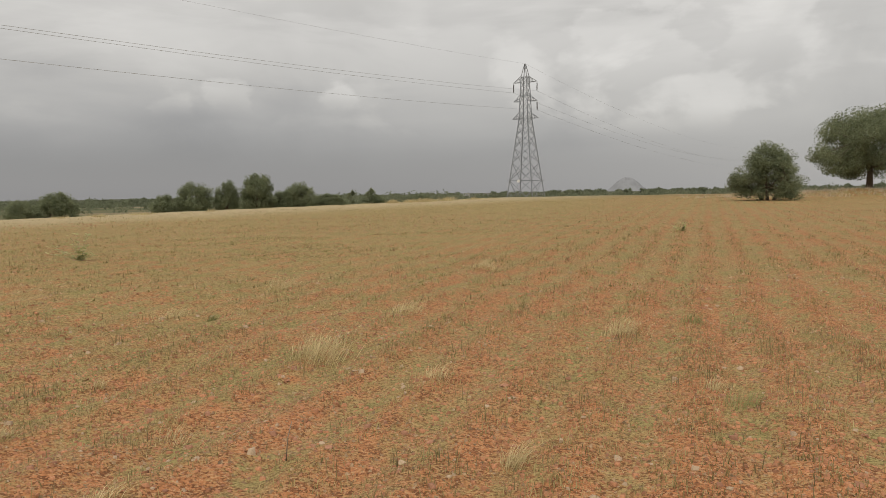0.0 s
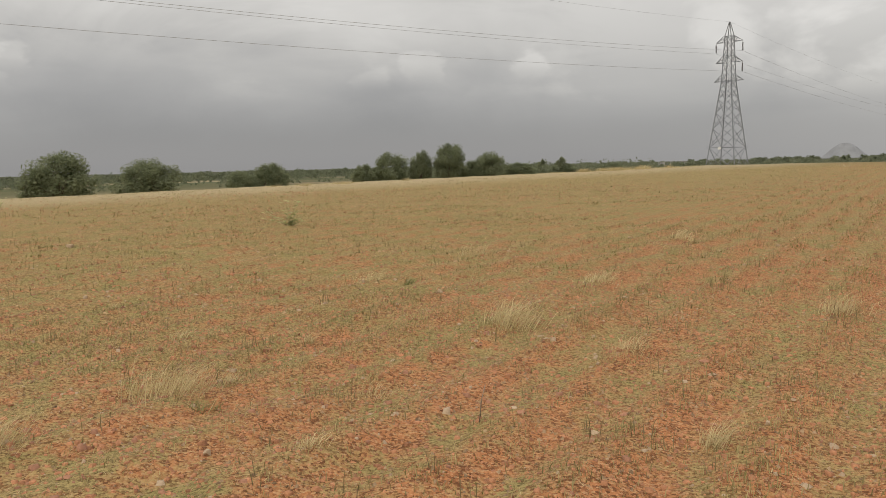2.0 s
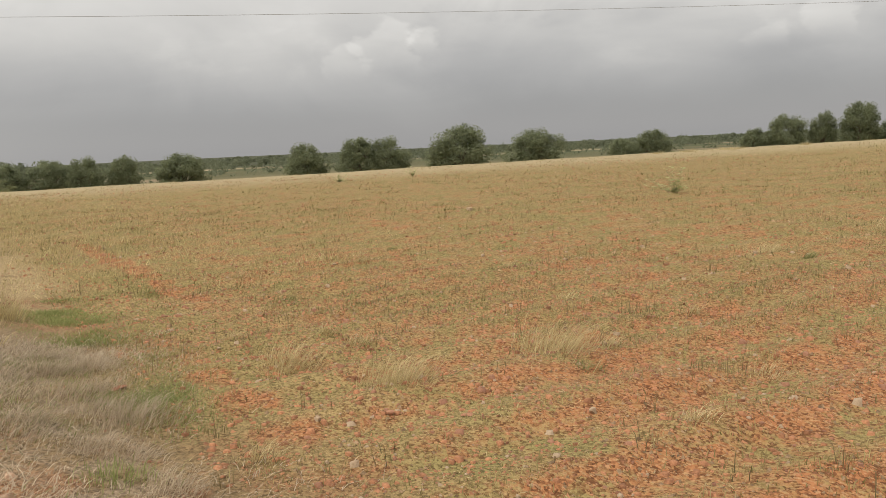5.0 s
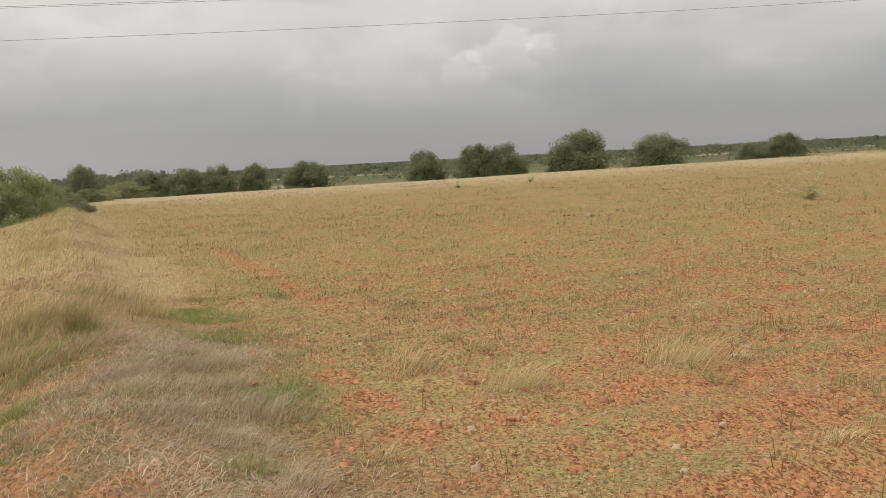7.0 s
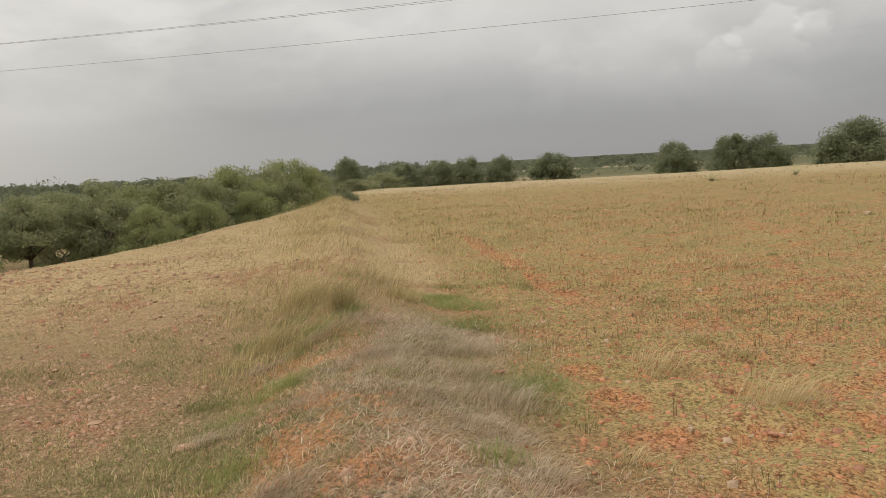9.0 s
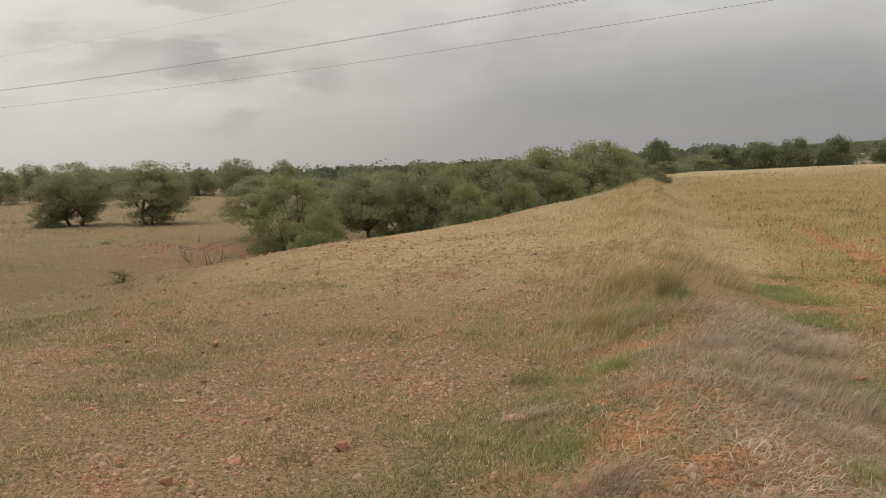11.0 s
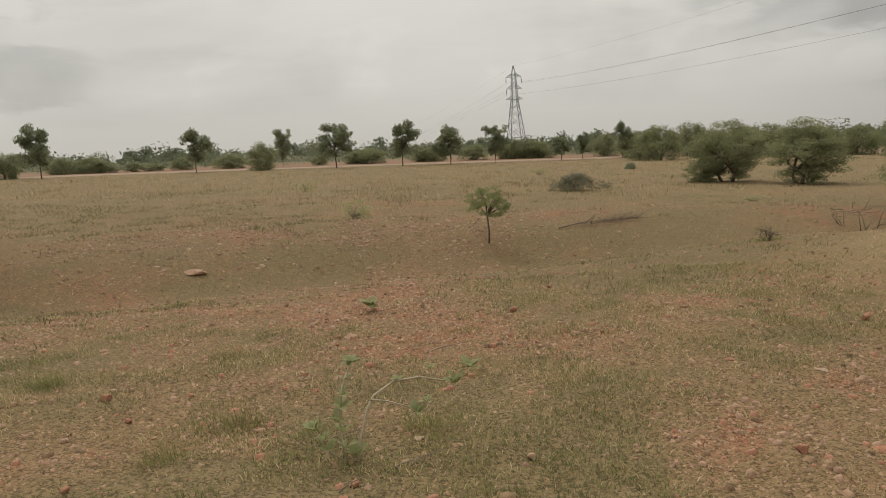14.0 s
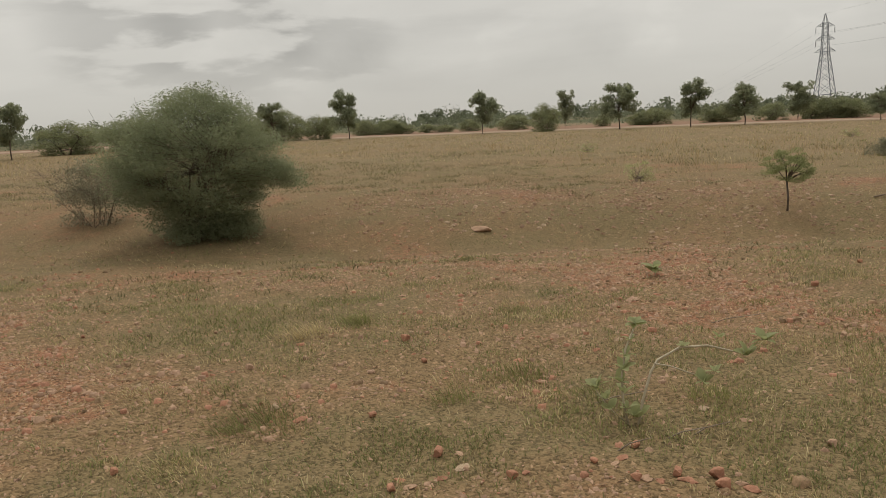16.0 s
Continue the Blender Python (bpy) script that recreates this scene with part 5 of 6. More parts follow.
def rough_grass():
    for name, count, near, far, tall, per, reach, width in (("rough_grass", 36000, 2.4, 12, 0.045, 9, 0.05, 0.006), ("rough_grass", 12000, 11, 32, 0.06, 7, 0.11, 0.014), ("rough_grass", 12000, 30, 88, 0.13, 6, 0.3, 0.036)):
        xy = ring_points(r, count, near, far, 62, 182, 0.75)
        xy = xy[side_of(xy) < -0.4]
        keep = 0.05 + 1.1 * rough(xy[:, 0], xy[:, 1], 0.55, 24) + 0.6 * rough(xy[:, 0], xy[:, 1], 0.2, 25) - 1.3 * stony(xy[:, 0], xy[:, 1])
        xy = xy[r.random(len(xy)) < np.clip(keep, 0.05, 1)]
        half = r.random(len(xy)) < np.clip((0.55 if near < 10 else 0.46) - 0.35 * stony(xy[:, 0], xy[:, 1]), 0.1, 0.9)
        for pick, mat, label in ((half, GRASS_GREEN, "short dull green grass on stony ground"), (~half, GRASS_STRAW, "short grazed straw-coloured grass on stony ground")):
            base, h, tilt = tufts(xy[pick], per, reach, tall, r, 0.9, (0.15, 0.1))
            tagged(new(name, blades(name, base, h, tilt, r.uniform(0.6, 1.4, len(h)) * width, mat, r, near < 5)), label, "grass", kind="stuff")
    # dull tussocks scattered over the middle of the grazing ground
    xy = ring_points(r, 3400, 9, 48, 100, 182, 0.8)
    xy = xy[r.random(len(xy)) < np.clip(0.35 + 1.0 * rough(xy[:, 0], xy[:, 1], 5, 28), 0.04, 1)]
    far = np.linalg.norm(xy, axis=1)
    base, h, tilt = tufts(xy, 26, 0.05 + 0.005 * far, 0.06 + 0.0022 * far, r, 0.9, (0.15, 0.1))
    tagged(new("tussocks", blades("tussocks", base, h, tilt, r.uniform(0.6, 1.4, len(h)) * 0.011, TUSSOCK, r, False)), "low dull olive grass tussocks on the grazing ground", "grass", kind="stuff")
    # taller thin straw standing before the road
    xy = ring_points(r, 2400, 26, 84, 108, 178, 0.8)
    xy = xy[r.random(len(xy)) < np.clip(0.4 + rough(xy[:, 0], xy[:, 1], 9, 27), 0.02, 1)]
    base, h, tilt = tufts(xy, 7, 0.22, 0.32, r, 0.5)
    tagged(new("tall_straw", blades("tall_straw", base, h, tilt, np.full(len(h), 0.016), LITTER, r, True)), "thin tall straw standing on the far grazing ground", "grass", kind="stuff")


rough_grass()


def litter():
    """Short dry stems lying on the soil, past counting."""
    for name, count, near, far, a0, a1, size, width, mat, label in (
            ("field_litter", 26000, 2.4, 10, -46, 72, 0.045, 0.005, LITTER, "dry stems and straw bits lying on the field"),
            ("field_litter", 22000, 9, 24, -46, 72, 0.07, 0.013, LITTER, "dry straw bits lying farther out on the field"),
            ("ground_litter", 34000, 2.4, 10, 60, 182, 0.04, 0.005, LITTER_DULL, "dry grass bits lying on the grazing ground"),
            ("ground_litter", 36000, 9, 26, 60, 182, 0.08, 0.013, LITTER_DULL, "dry grass bits lying farther out on the grazing ground")):
        xy = ring_points(r, count, near, far, a0, a1, 0.7)
        s = side_of(xy)
        xy = xy[(s > 0.8) if a0 < 0 else (s < 0.9)]
        keep = 0.5 + 0.55 * rough(xy[:, 0], xy[:, 1], 0.5, 51) + 0.4 * rough(xy[:, 0], xy[:, 1], 2.0, 52)
        xy = xy[r.random(len(xy)) < np.clip(keep, 0.08, 1)]
        n = len(xy)
        base = np.column_stack([xy, land(xy[:, 0], xy[:, 1]) + 0.004])
        turn = r.uniform(0, 2 * np.pi, n)
        long = size * r.uniform(0.4, 1.5, n)
        tilt = np.column_stack([np.cos(turn), np.sin(turn)]) * long[:, None]
        tagged(new(name, blades(name, base, long * r.uniform(0.0, 0.45, n), tilt, width * r.uniform(0.6, 1.5, n), mat, r, False)), label, "litter", kind="stuff")


litter()


def bank_grass():
    # golden standing grass on the bank
    n = 760
    a, s = r.uniform(7.5, 38, n), r.normal(-0.55, 0.6, n)
    tall = r.uniform(0.10, 0.24, n)
    a[:80], tall[:80] = 7.2 + 3.8 * r.random(80), r.uniform(0.13, 0.29, 80)
    s[:80] = -1.1 + 0.40 * (a[:80] - 7.3) + r.normal(0, 0.25, 80)
    xy = np.column_stack([BANK[0] * a + SIDE[0] * s, BANK[1] * a + SIDE[1] * s])
    base, h, tilt = tufts(xy, 17, 0.09, tall, r, 0.6, (0.75, 0.4))
    tagged(new("bank_grass", blades("bank_grass", base, h, tilt, r.uniform(0.6, 1.3, len(h)) * 0.0066, GRASS_GOLD, r, True)), "tall golden grass leaning over the field bank", "grass", kind="stuff")
    # sparse yellow straw round the corner of the field
    a, s = r.uniform(10, 50, 1500), r.normal(1.6, 2.8, 1500)
    xy = np.column_stack([BANK[0] * a + SIDE[0] * s, BANK[1] * a + SIDE[1] * s])
    base, h, tilt = tufts(xy, 14, 0.12, 0.13, r, 0.7, (0.2, 0.12))
    tagged(new("corner_grass", blades("corner_grass", base, h, tilt, np.full(len(h), 0.011), GRASS_GOLD, r, False)), "thin yellow grass in the field corner", "grass", kind="stuff")
    # flattened hay on the field side of the bank and over its top, grey with some green in it
    a, s = r.uniform(-1.5, 8.2, 9500), r.normal(0.55, 0.52, 9500)
    keep = r.random(9500) < np.clip(0.6 + 0.8 * rough(a, s, 0.9, 33), 0.05, 1)
    a, s = a[keep], s[keep]
    xy = np.column_stack([BANK[0] * a + SIDE[0] * s, BANK[1] * a + SIDE[1] * s])
    fresh = r.random(len(xy)) < np.clip(0.08 + 0.45 * rough(a, s, 0.7, 37) + 0.3 * ease(6.0, 3.5, a), 0, 0.7)
    for pick, mat, label in ((~fresh, GRASS_GREY, "grey flattened dry grass on the field bank"), (fresh, GRASS_GREEN, "green grass growing through the hay on the bank")):
        base, h, tilt = tufts(xy[pick], 12, 0.10, 0.055, r, 1.7, (0.6, 0.2))
        tagged(new("flattened_hay", blades("flattened_hay", base, h, tilt, r.uniform(0.6, 1.4, len(h)) * 0.0055, mat, r, True)), label, "grass", kind="stuff")
    # green creeping patches along the foot of the bank and on its top
    n = 17000
    a, s = r.uniform(-1, 11, n), np.where(r.random(n) < 0.68, r.normal(1.30, 0.22, n), r.normal(-0.3, 0.35, n))
    keep = r.random(n) < np.clip(np.where(s < 0.7, -0.15, 0.22 + 0.3 * ease(9.5, 8, a)) + 1.4 * rough(a, s, 0.62, 35) + 0.5 * rough(a, s, 0.2, 36), 0.0, 1) * np.where(s < 0.7, 1.0, ease(4.4, 6.4, a))
    a, s = a[keep], s[keep]
    xy = np.column_stack([BANK[0] * a + SIDE[0] * s, BANK[1] * a + SIDE[1] * s])
    base, h, tilt = tufts(xy, 13, 0.07, 0.04, r, 0.9)
    tagged(new("green_turf", blades("green_turf", base, h, tilt, r.uniform(0.6, 1.4, len(h)) * 0.008, TURF, r, False)), "creeping green turf at the foot of the bank", "grass", kind="stuff")


bank_grass()


def mound_grass():
    u, v = r.normal(0, 8, 420), r.normal(-1.5, 3, 420)
    xy = np.column_stack([56 + 0.79 * u + 0.61 * v, 69 - 0.61 * u + 0.79 * v])
    base, h, tilt = tufts(xy, 16, 0.2, r.uniform(0.15, 0.45, 420), r, 0.5, (0.1, 0.05))
    tagged(new("mound_grass", blades("mound_grass", base, h, tilt, np.full(len(h), 0.035), GRASS_GREY, r, False)), "tall straw grass on a mound beside the field", "grass", kind="stuff")


mound_grass()


def grass_tuft(azimuth, distance, wide, tall, count, material, label, wind=(0.75, 0.35), seed=0, thick=1.0):
    """One tuft that can be told apart, standing at its place."""
    q = np.random.default_rng(seed + 100)
    x, y, z = spot(azimuth, distance)
    centre = np.array([[x, y]])
    base, h, tilt = tufts(centre, int(count * 1.4), wide / 3.6, tall * 0.85, q, 0.6, wind)
    root = new("grass_tuft")
    root.matrix_basis = pose(x, y, z)
    mesh = blades("blade_mass", base - [x, y, z], h, tilt, q.uniform(0.6, 1.3, len(h)) * 0.0042 * thick, material, q, True)
    tagged(part("blade_mass", mesh, material, root), kind="stuff")
    tagged(root, label, "grass", "tufts of grass")


PALE = "pale dry grass tuft bent by the wind"
for i, (az, d, w, h, n, mat, label) in enumerate((
        (-1.7, 8.3, 0.50, 0.30, 260, GRASS_STRAW, PALE), (23.2, 6.5, 0.62, 0.30, 320, GRASS_STRAW, "pale grass tuft with green shoots in the field"), (35.2, 5.6, 0.5, 0.26, 300, GRASS_STRAW, PALE),
        (43.6, 6.3, 0.42, 0.24, 240, GRASS_STRAW, PALE), (66.4, 8.5, 0.26, 0.31, 380, CLUMP, "stiff brown-gold grass clump on the bank"), (62.0, 9.6, 0.4, 0.28, 300, GRASS_GOLD, "bent golden grass clump on the bank"),
        (56.9, 6.9, 0.40, 0.14, 300, GRASS_GREY, "grey heap of flattened dry grass"), (54.8, 5.3, 0.55, 0.18, 420, GRASS_GREY, "grey heap of flattened dry grass"), (69.5, 9.4, 0.45, 0.40, 420, GRASS_GOLD, "tall golden grass clump leaning over the bank"),
        (72.0, 8.2, 0.35, 0.30, 300, GRASS_GOLD, "golden grass clump on the slope"), (1.5, 14.5, 0.5, 0.26, 200, GRASS_STRAW, PALE), (-13.5, 17, 0.5, 0.25, 180, GRASS_STRAW, PALE), (-8.0, 11, 0.4, 0.2, 160, GRASS_STRAW, PALE),
        (-24.0, 9.5, 0.35, 0.24, 160, GRASS_STRAW, PALE), (9.0, 12, 0.4, 0.2, 160, GRASS_STRAW, PALE), (152.8, 7.4, 0.34, 0.13, 240, GRASS_GREEN, "short green grass tuft on stony ground"), (141.0, 5.6, 0.4, 0.12, 260, GRASS_GREEN, "short green grass tuft on stony ground"),
        (146.0, 5.2, 0.3, 0.1, 220, GRASS_GREEN, "short green grass tuft on stony ground"), (128.0, 5.2, 0.4, 0.1, 240, GRASS_GREEN, "short green grass tuft on stony ground"), (156.5, 7.0, 0.4, 0.16, 220, GRASS_STRAW, PALE), (104.0, 14.5, 0.5, 0.12, 220, GRASS_GREEN, "low weeds round a broken stub"))):
    grass_tuft(az, d, w, h, n, mat, label, (0.12, 0.05) if label.startswith("stiff") else (0.75, 0.35), seed=i)
for i in range(54):
    t, o = r.uniform(2.2, 8.5), r.choice((-1.0, -0.75, -0.5, 0.35, 0.9)) + r.normal(0, 0.15)
    px, py = BANK[0] * t + SIDE[0] * o, BANK[1] * t + SIDE[1] * o
    mat, label = ((TURF, "soft green grass tuft on the bank"), (GRASS_GREY, "grey matted grass tuft on the bank"), (GRASS_GREY, "grey matted grass tuft on the bank"))[i % 3]
    grass_tuft(math.degrees(math.atan2(-px, py)), math.hypot(px, py), r.uniform(0.25, 0.5), r.uniform(0.07, 0.15), 190, mat, label, (0.3, 0.15) if mat is TURF else (1.1, 0.35), seed=60 + i)
for i in range(26):
    az, d = r.uniform(-40, 58), r.uniform(4, 15)
    grass_tuft(az, d, r.uniform(0.14, 0.34), r.uniform(0.08, 0.2), 90, (GRASS_STRAW, GRASS_GREEN, GRASS_STRAW)[i % 3], ("small pale grass tuft in the ploughed field", "small green grass tuft in the ploughed field", "small pale grass tuft in the ploughed field")[i % 3], seed=120 + i)
for i in range(26):
    az, d = r.uniform(88, 168), r.uniform(3.6, 10)
    grass_tuft(az, d, r.uniform(0.3, 0.6), r.uniform(0.05, 0.10), 260, (GRASS_GREEN, GRASS_STRAW)[i % 2], ("low green grass tuft on stony grazing ground", "low dry grass tuft on stony grazing ground")[i % 2], seed=170 + i)


# pale grass along the far rim of the field
for i in range(30):
    az = r.uniform(-12.5, -5.5) if i < 18 else r.uniform(-14, 22)
    d = 0.97 * min(104 / math.cos(radians(az)), 55 / (0.69 * math.sin(radians(az)) + 0.72 * math.cos(radians(az))))
    grass_tuft(az, d, r.uniform(0.8, 2.2), r.uniform(0.35, 0.7) if i < 18 else r.uniform(0.15, 0.35), 120, GRASS_STRAW, "tall pale grass tuft on the far rim of the field", (0.25, 0.1), seed=340 + i, thick=4.0)


# long grass on the grazed side of the bank
for i in range(15):
    t, o = r.uniform(2.8, 7.0), r.normal(-1.35, 0.25)
    px, py = BANK[0] * t + SIDE[0] * o, BANK[1] * t + SIDE[1] * o
    mat, label = ((GRASS_GREEN, "rank green grass tuft beside the bank"), (GRASS_STRAW, "long straw-coloured grass tuft beside the bank"), (GRASS_GREEN, "rank green grass tuft beside the bank"))[i % 3]
    grass_tuft(math.degrees(math.atan2(-px, py)), math.hypot(px, py), r.uniform(0.3, 0.6), r.uniform(0.06, 0.11), 130, mat, label, (0.7, 0.4), seed=300 + i)


def stones():
    # crumbs of soil and stone close by, and the same on the grazing ground
    for count, a0, a1, mats, label in ((64000, -47, 73, ((CLOD, 0.6), (STONE_BUFF, 1.0)), "crumbs of red soil and buff grit on the field"), (70000, 62, 180, ((STONE_BROWN, 0.7), (STONE_BUFF, 1.0)), "brown and buff grit on the grazing ground")):
        xy = ring_points(r, count, 2.5, 11, a0, a1, 0.95)
        s = side_of(xy)
        xy = xy[(s > 1.3) if a0 < 0 else (s < -0.2)]
        keep = (0.6 + 0.5 * rough(xy[:, 0], xy[:, 1], 0.7, 71)) if a0 < 0 else (0.55 + 0.9 * stony(xy[:, 0], xy[:, 1]))
        xy = xy[r.random(len(xy)) < np.clip(keep, 0.12, 1)]
        size = (0.014 + 0.038 * r.random(len(xy)) ** 2.2) * (0.8 + 0.06 * np.linalg.norm(xy, axis=1))
        pick = r.random(len(xy))
        low = 0.0
        for mat, high in mats:
            chosen = (pick >= low) & (pick < high)
            tagged(new("grit", chips("grit", xy[chosen], size[chosen], mat, r)), label, "gravel", kind="stuff")
            low = high
    # larger clods farther out, which roughen the field toward its edge
    xy = ring_points(r, 34000, 8, 50, -46, 70, 0.85)
    xy = in_rows(xy[side_of(xy) > 1.6], 0.4, r)
    pick = r.random(len(xy)) < 0.5
    size = (0.03 + 0.06 * r.random(len(xy)) ** 2) * (0.7 + np.linalg.norm(xy, axis=1) / 35)
    for chosen, mat, label in ((pick, CLOD, "red clods farther out on the field"), (~pick, STONE_BUFF, "buff clods farther out on the field")):
        tagged(new("clods", chips("clods", xy[chosen], size[chosen], mat, r, 1.2)), label, "soil", kind="stuff")
    # dry clods between the rows
    xy = ring_points(r, 26000, 2.5, 15, -48, 74, 0.8)
    xy = xy[side_of(xy) > 1.2]
    xy = xy[r.random(len(xy)) < np.clip(0.6 - 0.4 * np.cos(2 * np.pi * ((ROW[1] * xy[:, 0] - ROW[0] * xy[:, 1]) / ROW_STEP + 0.25 * rough(xy[:, 0], xy[:, 1], 3, 6))) + 0.5 * rough(xy[:, 0], xy[:, 1], 1.1, 66), 0.06, 1)]
    size = 0.014 + 0.060 * r.random(len(xy)) ** 3
    tagged(new("clods", pebbles("clods", xy, size, CLOD, r, 0.65)), "dry red clods of ploughed soil", "soil", kind="stuff")
    # gravel that nobody could count
    xy = ring_points(r, 8000, 2.4, 16, -48, 75, 0.75)
    xy = xy[side_of(xy) > 0.7]
    size = 0.010 + 0.032 * r.random(len(xy)) ** 3
    half = r.random(len(xy)) < 0.72
    for pick, mat, label in ((half, STONE_RED, "red laterite gravel strewn over the field"), (~half, STONE_PALE, "buff gravel strewn over the field")):
        tagged(new("gravel", pebbles("gravel", xy[pick], size[pick], mat, r)), label, "gravel", kind="stuff")
    xy = ring_points(r, 17000, 2.4, 24, 66, 180, 0.8)
    xy = xy[side_of(xy) < -0.3]
    xy = xy[r.random(len(xy)) < np.clip(0.28 + 1.2 * stony(xy[:, 0], xy[:, 1]), 0.08, 1)]
    size = (0.009 + 0.05 * r.random(len(xy)) ** 4) * (1 + 0.05 * np.linalg.norm(xy, axis=1))
    half = r.random(len(xy)) < 0.88
    for pick, mat, label in ((half, STONE_BROWN, "brown gravel on the grazing ground"), (~half, STONE_PALE, "pale gravel on the grazing ground")):
        tagged(new("gravel", pebbles("gravel", xy[pick], size[pick], mat, r)), label, "gravel", kind="stuff")
    # broken stones of two to six centimetres
    for count, a0, a1, mats, small, text in ((9000, -47, 74, (STONE_RED, STONE_PALE, CLOD), 0.018, "on the field"), (33000, 62, 180, (STONE_BROWN, STONE_BUFF, STONE_RED), 0.022, "on the grazing ground")):
        xy = ring_points(r, count, 2.6, 17, a0, a1, 0.8)
        s = side_of(xy)
        xy = xy[(s > 1.6) if a0 < 0 else (s < 0.3)]
        thick = 0.9 * rough(xy[:, 0], xy[:, 1], 2.2, 61) if a0 < 0 else 1.2 * stony(xy[:, 0], xy[:, 1])
        xy = xy[r.random(len(xy)) < np.clip(0.45 + thick, 0.05, 1)]
        size = small + 0.075 * r.random(len(xy)) ** 4
        kind = r.choice(len(mats), len(xy), p=(0.45, 0.25, 0.30))
        for pick, mat in ((kind == k, mat) for k, mat in enumerate(mats)):
            tagged(new("broken_stones", pebbles("broken_stones", xy[pick], size[pick], mat, r, 0.7)), "small angular broken stones " + text, "gravel", kind="stuff")
    # stony bank beyond the dip
    w = r.normal(18.3, 1.7, 22000)
    l = r.uniform(-13, 12, 22000)
    keep = r.random(22000) < np.clip(0.40 + 0.9 * rough(l, w, 3, 41) + 0.5 * rough(l, w, 0.9, 42), 0.02, 1) * np.exp(-((l + 3.0) / 5.2) ** 2)
    w, l = w[keep], l[keep]
    xy = np.column_stack([-0.633 * w + 0.774 * l, -0.774 * w - 0.633 * l])
    size = 0.03 + 0.11 * r.random(len(xy)) ** 3
    half = r.random(len(xy)) < 0.75
    for pick, mat, label in ((half, STONE_BROWN, "broken reddish brown rubble along a low bank"), (~half, STONE_PALE, "broken pale rubble along a low bank")):
        tagged(new("rubble", pebbles("rubble", xy[pick], size[pick], mat, r, 0.6)), label, "rubble", kind="stuff")


stones()


def stone_model(seed, flatness):
    q = np.random.default_rng(seed)
    bm = bmesh.new()
    bmesh.ops.create_icosphere(bm, subdivisions=2, radius=0.5)
    cut = [(Vector(q.normal(0, 1, 3)).normalized(), q.uniform(0.2, 0.36)) for _ in range(9)]
    for v in bm.verts:
        for n, d in cut:
            over = v.co.dot(n) - d
            if over > 0:
                v.co -= n * over
        v.co *= 1 + 0.06 * q.normal()
        v.co.z *= flatness
    mesh = bpy.data.meshes.new("stone")
    bm.to_mesh(mesh)
    bm.free()
    return mesh


STONES = {}
for mat in (STONE_RED, STONE_PALE, STONE_BROWN):
    for k, f in enumerate((0.7, 0.5, 0.35)):
        mesh = stone_model(k + 5, f)
        mesh.materials.append(mat)
        STONES[mat.name, k] = mesh


def stone(azimuth, distance, size, mat, k, turn, label):
    x, y, z = spot(azimuth, distance)
    ob = new("stone", STONES[mat.name, k])
    ob.matrix_basis = pose(x, y, z + size * (0.10, 0.05, 0.01)[k], 0, 0, turn) @ Matrix.Diagonal((size, size * 0.8, size, 1))
    tagged(ob, label, "stone", "loose stones")


SAID = {STONE_RED.name: "rough red laterite stone lying on the soil", STONE_PALE.name: "smooth pale buff stone lying on the soil", STONE_BROWN.name: "angular brown stone lying on dry ground"}
for az, d, size, mat, k in (
        (-8.4, 6.75, 0.06, STONE_PALE, 0), (-8.5, 5.2, 0.10, STONE_PALE, 1), (-3.0, 5.45, 0.10, STONE_RED, 1), (-20.4, 5.5, 0.07, STONE_PALE, 0), (-10.6, 5.5, 0.08, STONE_RED, 1), (-2.4, 5.6, 0.08, STONE_PALE, 1), (-16.5, 6.5, 0.09, STONE_PALE, 2),
        (-4.5, 7.6, 0.07, STONE_PALE, 1), (29.6, 19.5, 0.24, STONE_PALE, 0), (78.4, 5.55, 0.20, STONE_BROWN, 2), (91.1, 5.2, 0.14, STONE_RED, 0), (103.0, 4.9, 0.11, STONE_RED, 0), (149.4, 6.6, 0.12, STONE_RED, 0), (149.0, 6.8, 0.07, STONE_PALE, 0),
        (101.4, 6.7, 0.11, STONE_PALE, 1), (84.2, 6.8, 0.13, STONE_BROWN, 1), (143.95, 16.1, 0.50, STONE_BROWN, 2), (127.8, 4.1, 0.12, STONE_RED, 0), (133.5, 4.4, 0.06, STONE_PALE, 0), (128.6, 5.0, 0.10, STONE_PALE, 1), (72.5, 5.4, 0.08, STONE_RED, 1),
        (97.5, 6.0, 0.10, STONE_RED, 1), (107.0, 6.8, 0.09, STONE_RED, 2), (94.0, 7.3, 0.12, STONE_RED, 2), (98.6, 8.6, 0.13, STONE_RED, 0), (121.5, 9.0, 0.13, STONE_RED, 0), (133.2, 8.0, 0.16, STONE_BROWN, 1), (145.5, 4.15, 0.10, STONE_PALE, 1), (147.2, 4.3, 0.12, STONE_RED, 0),
        (157.0, 5.0, 0.11, STONE_RED, 1), (160.5, 6.2, 0.10, STONE_BROWN, 0), (36.0, 5.0, 0.08, STONE_RED, 0), (41.5, 4.9, 0.07, STONE_PALE, 0), (30.0, 4.8, 0.10, STONE_RED, 1), (20.5, 4.9, 0.09, STONE_PALE, 0), (55.2, 6.2, 0.12, STONE_RED, 2)):
    stone(az, d, size, mat, k, az * 31, SAID[mat.name])
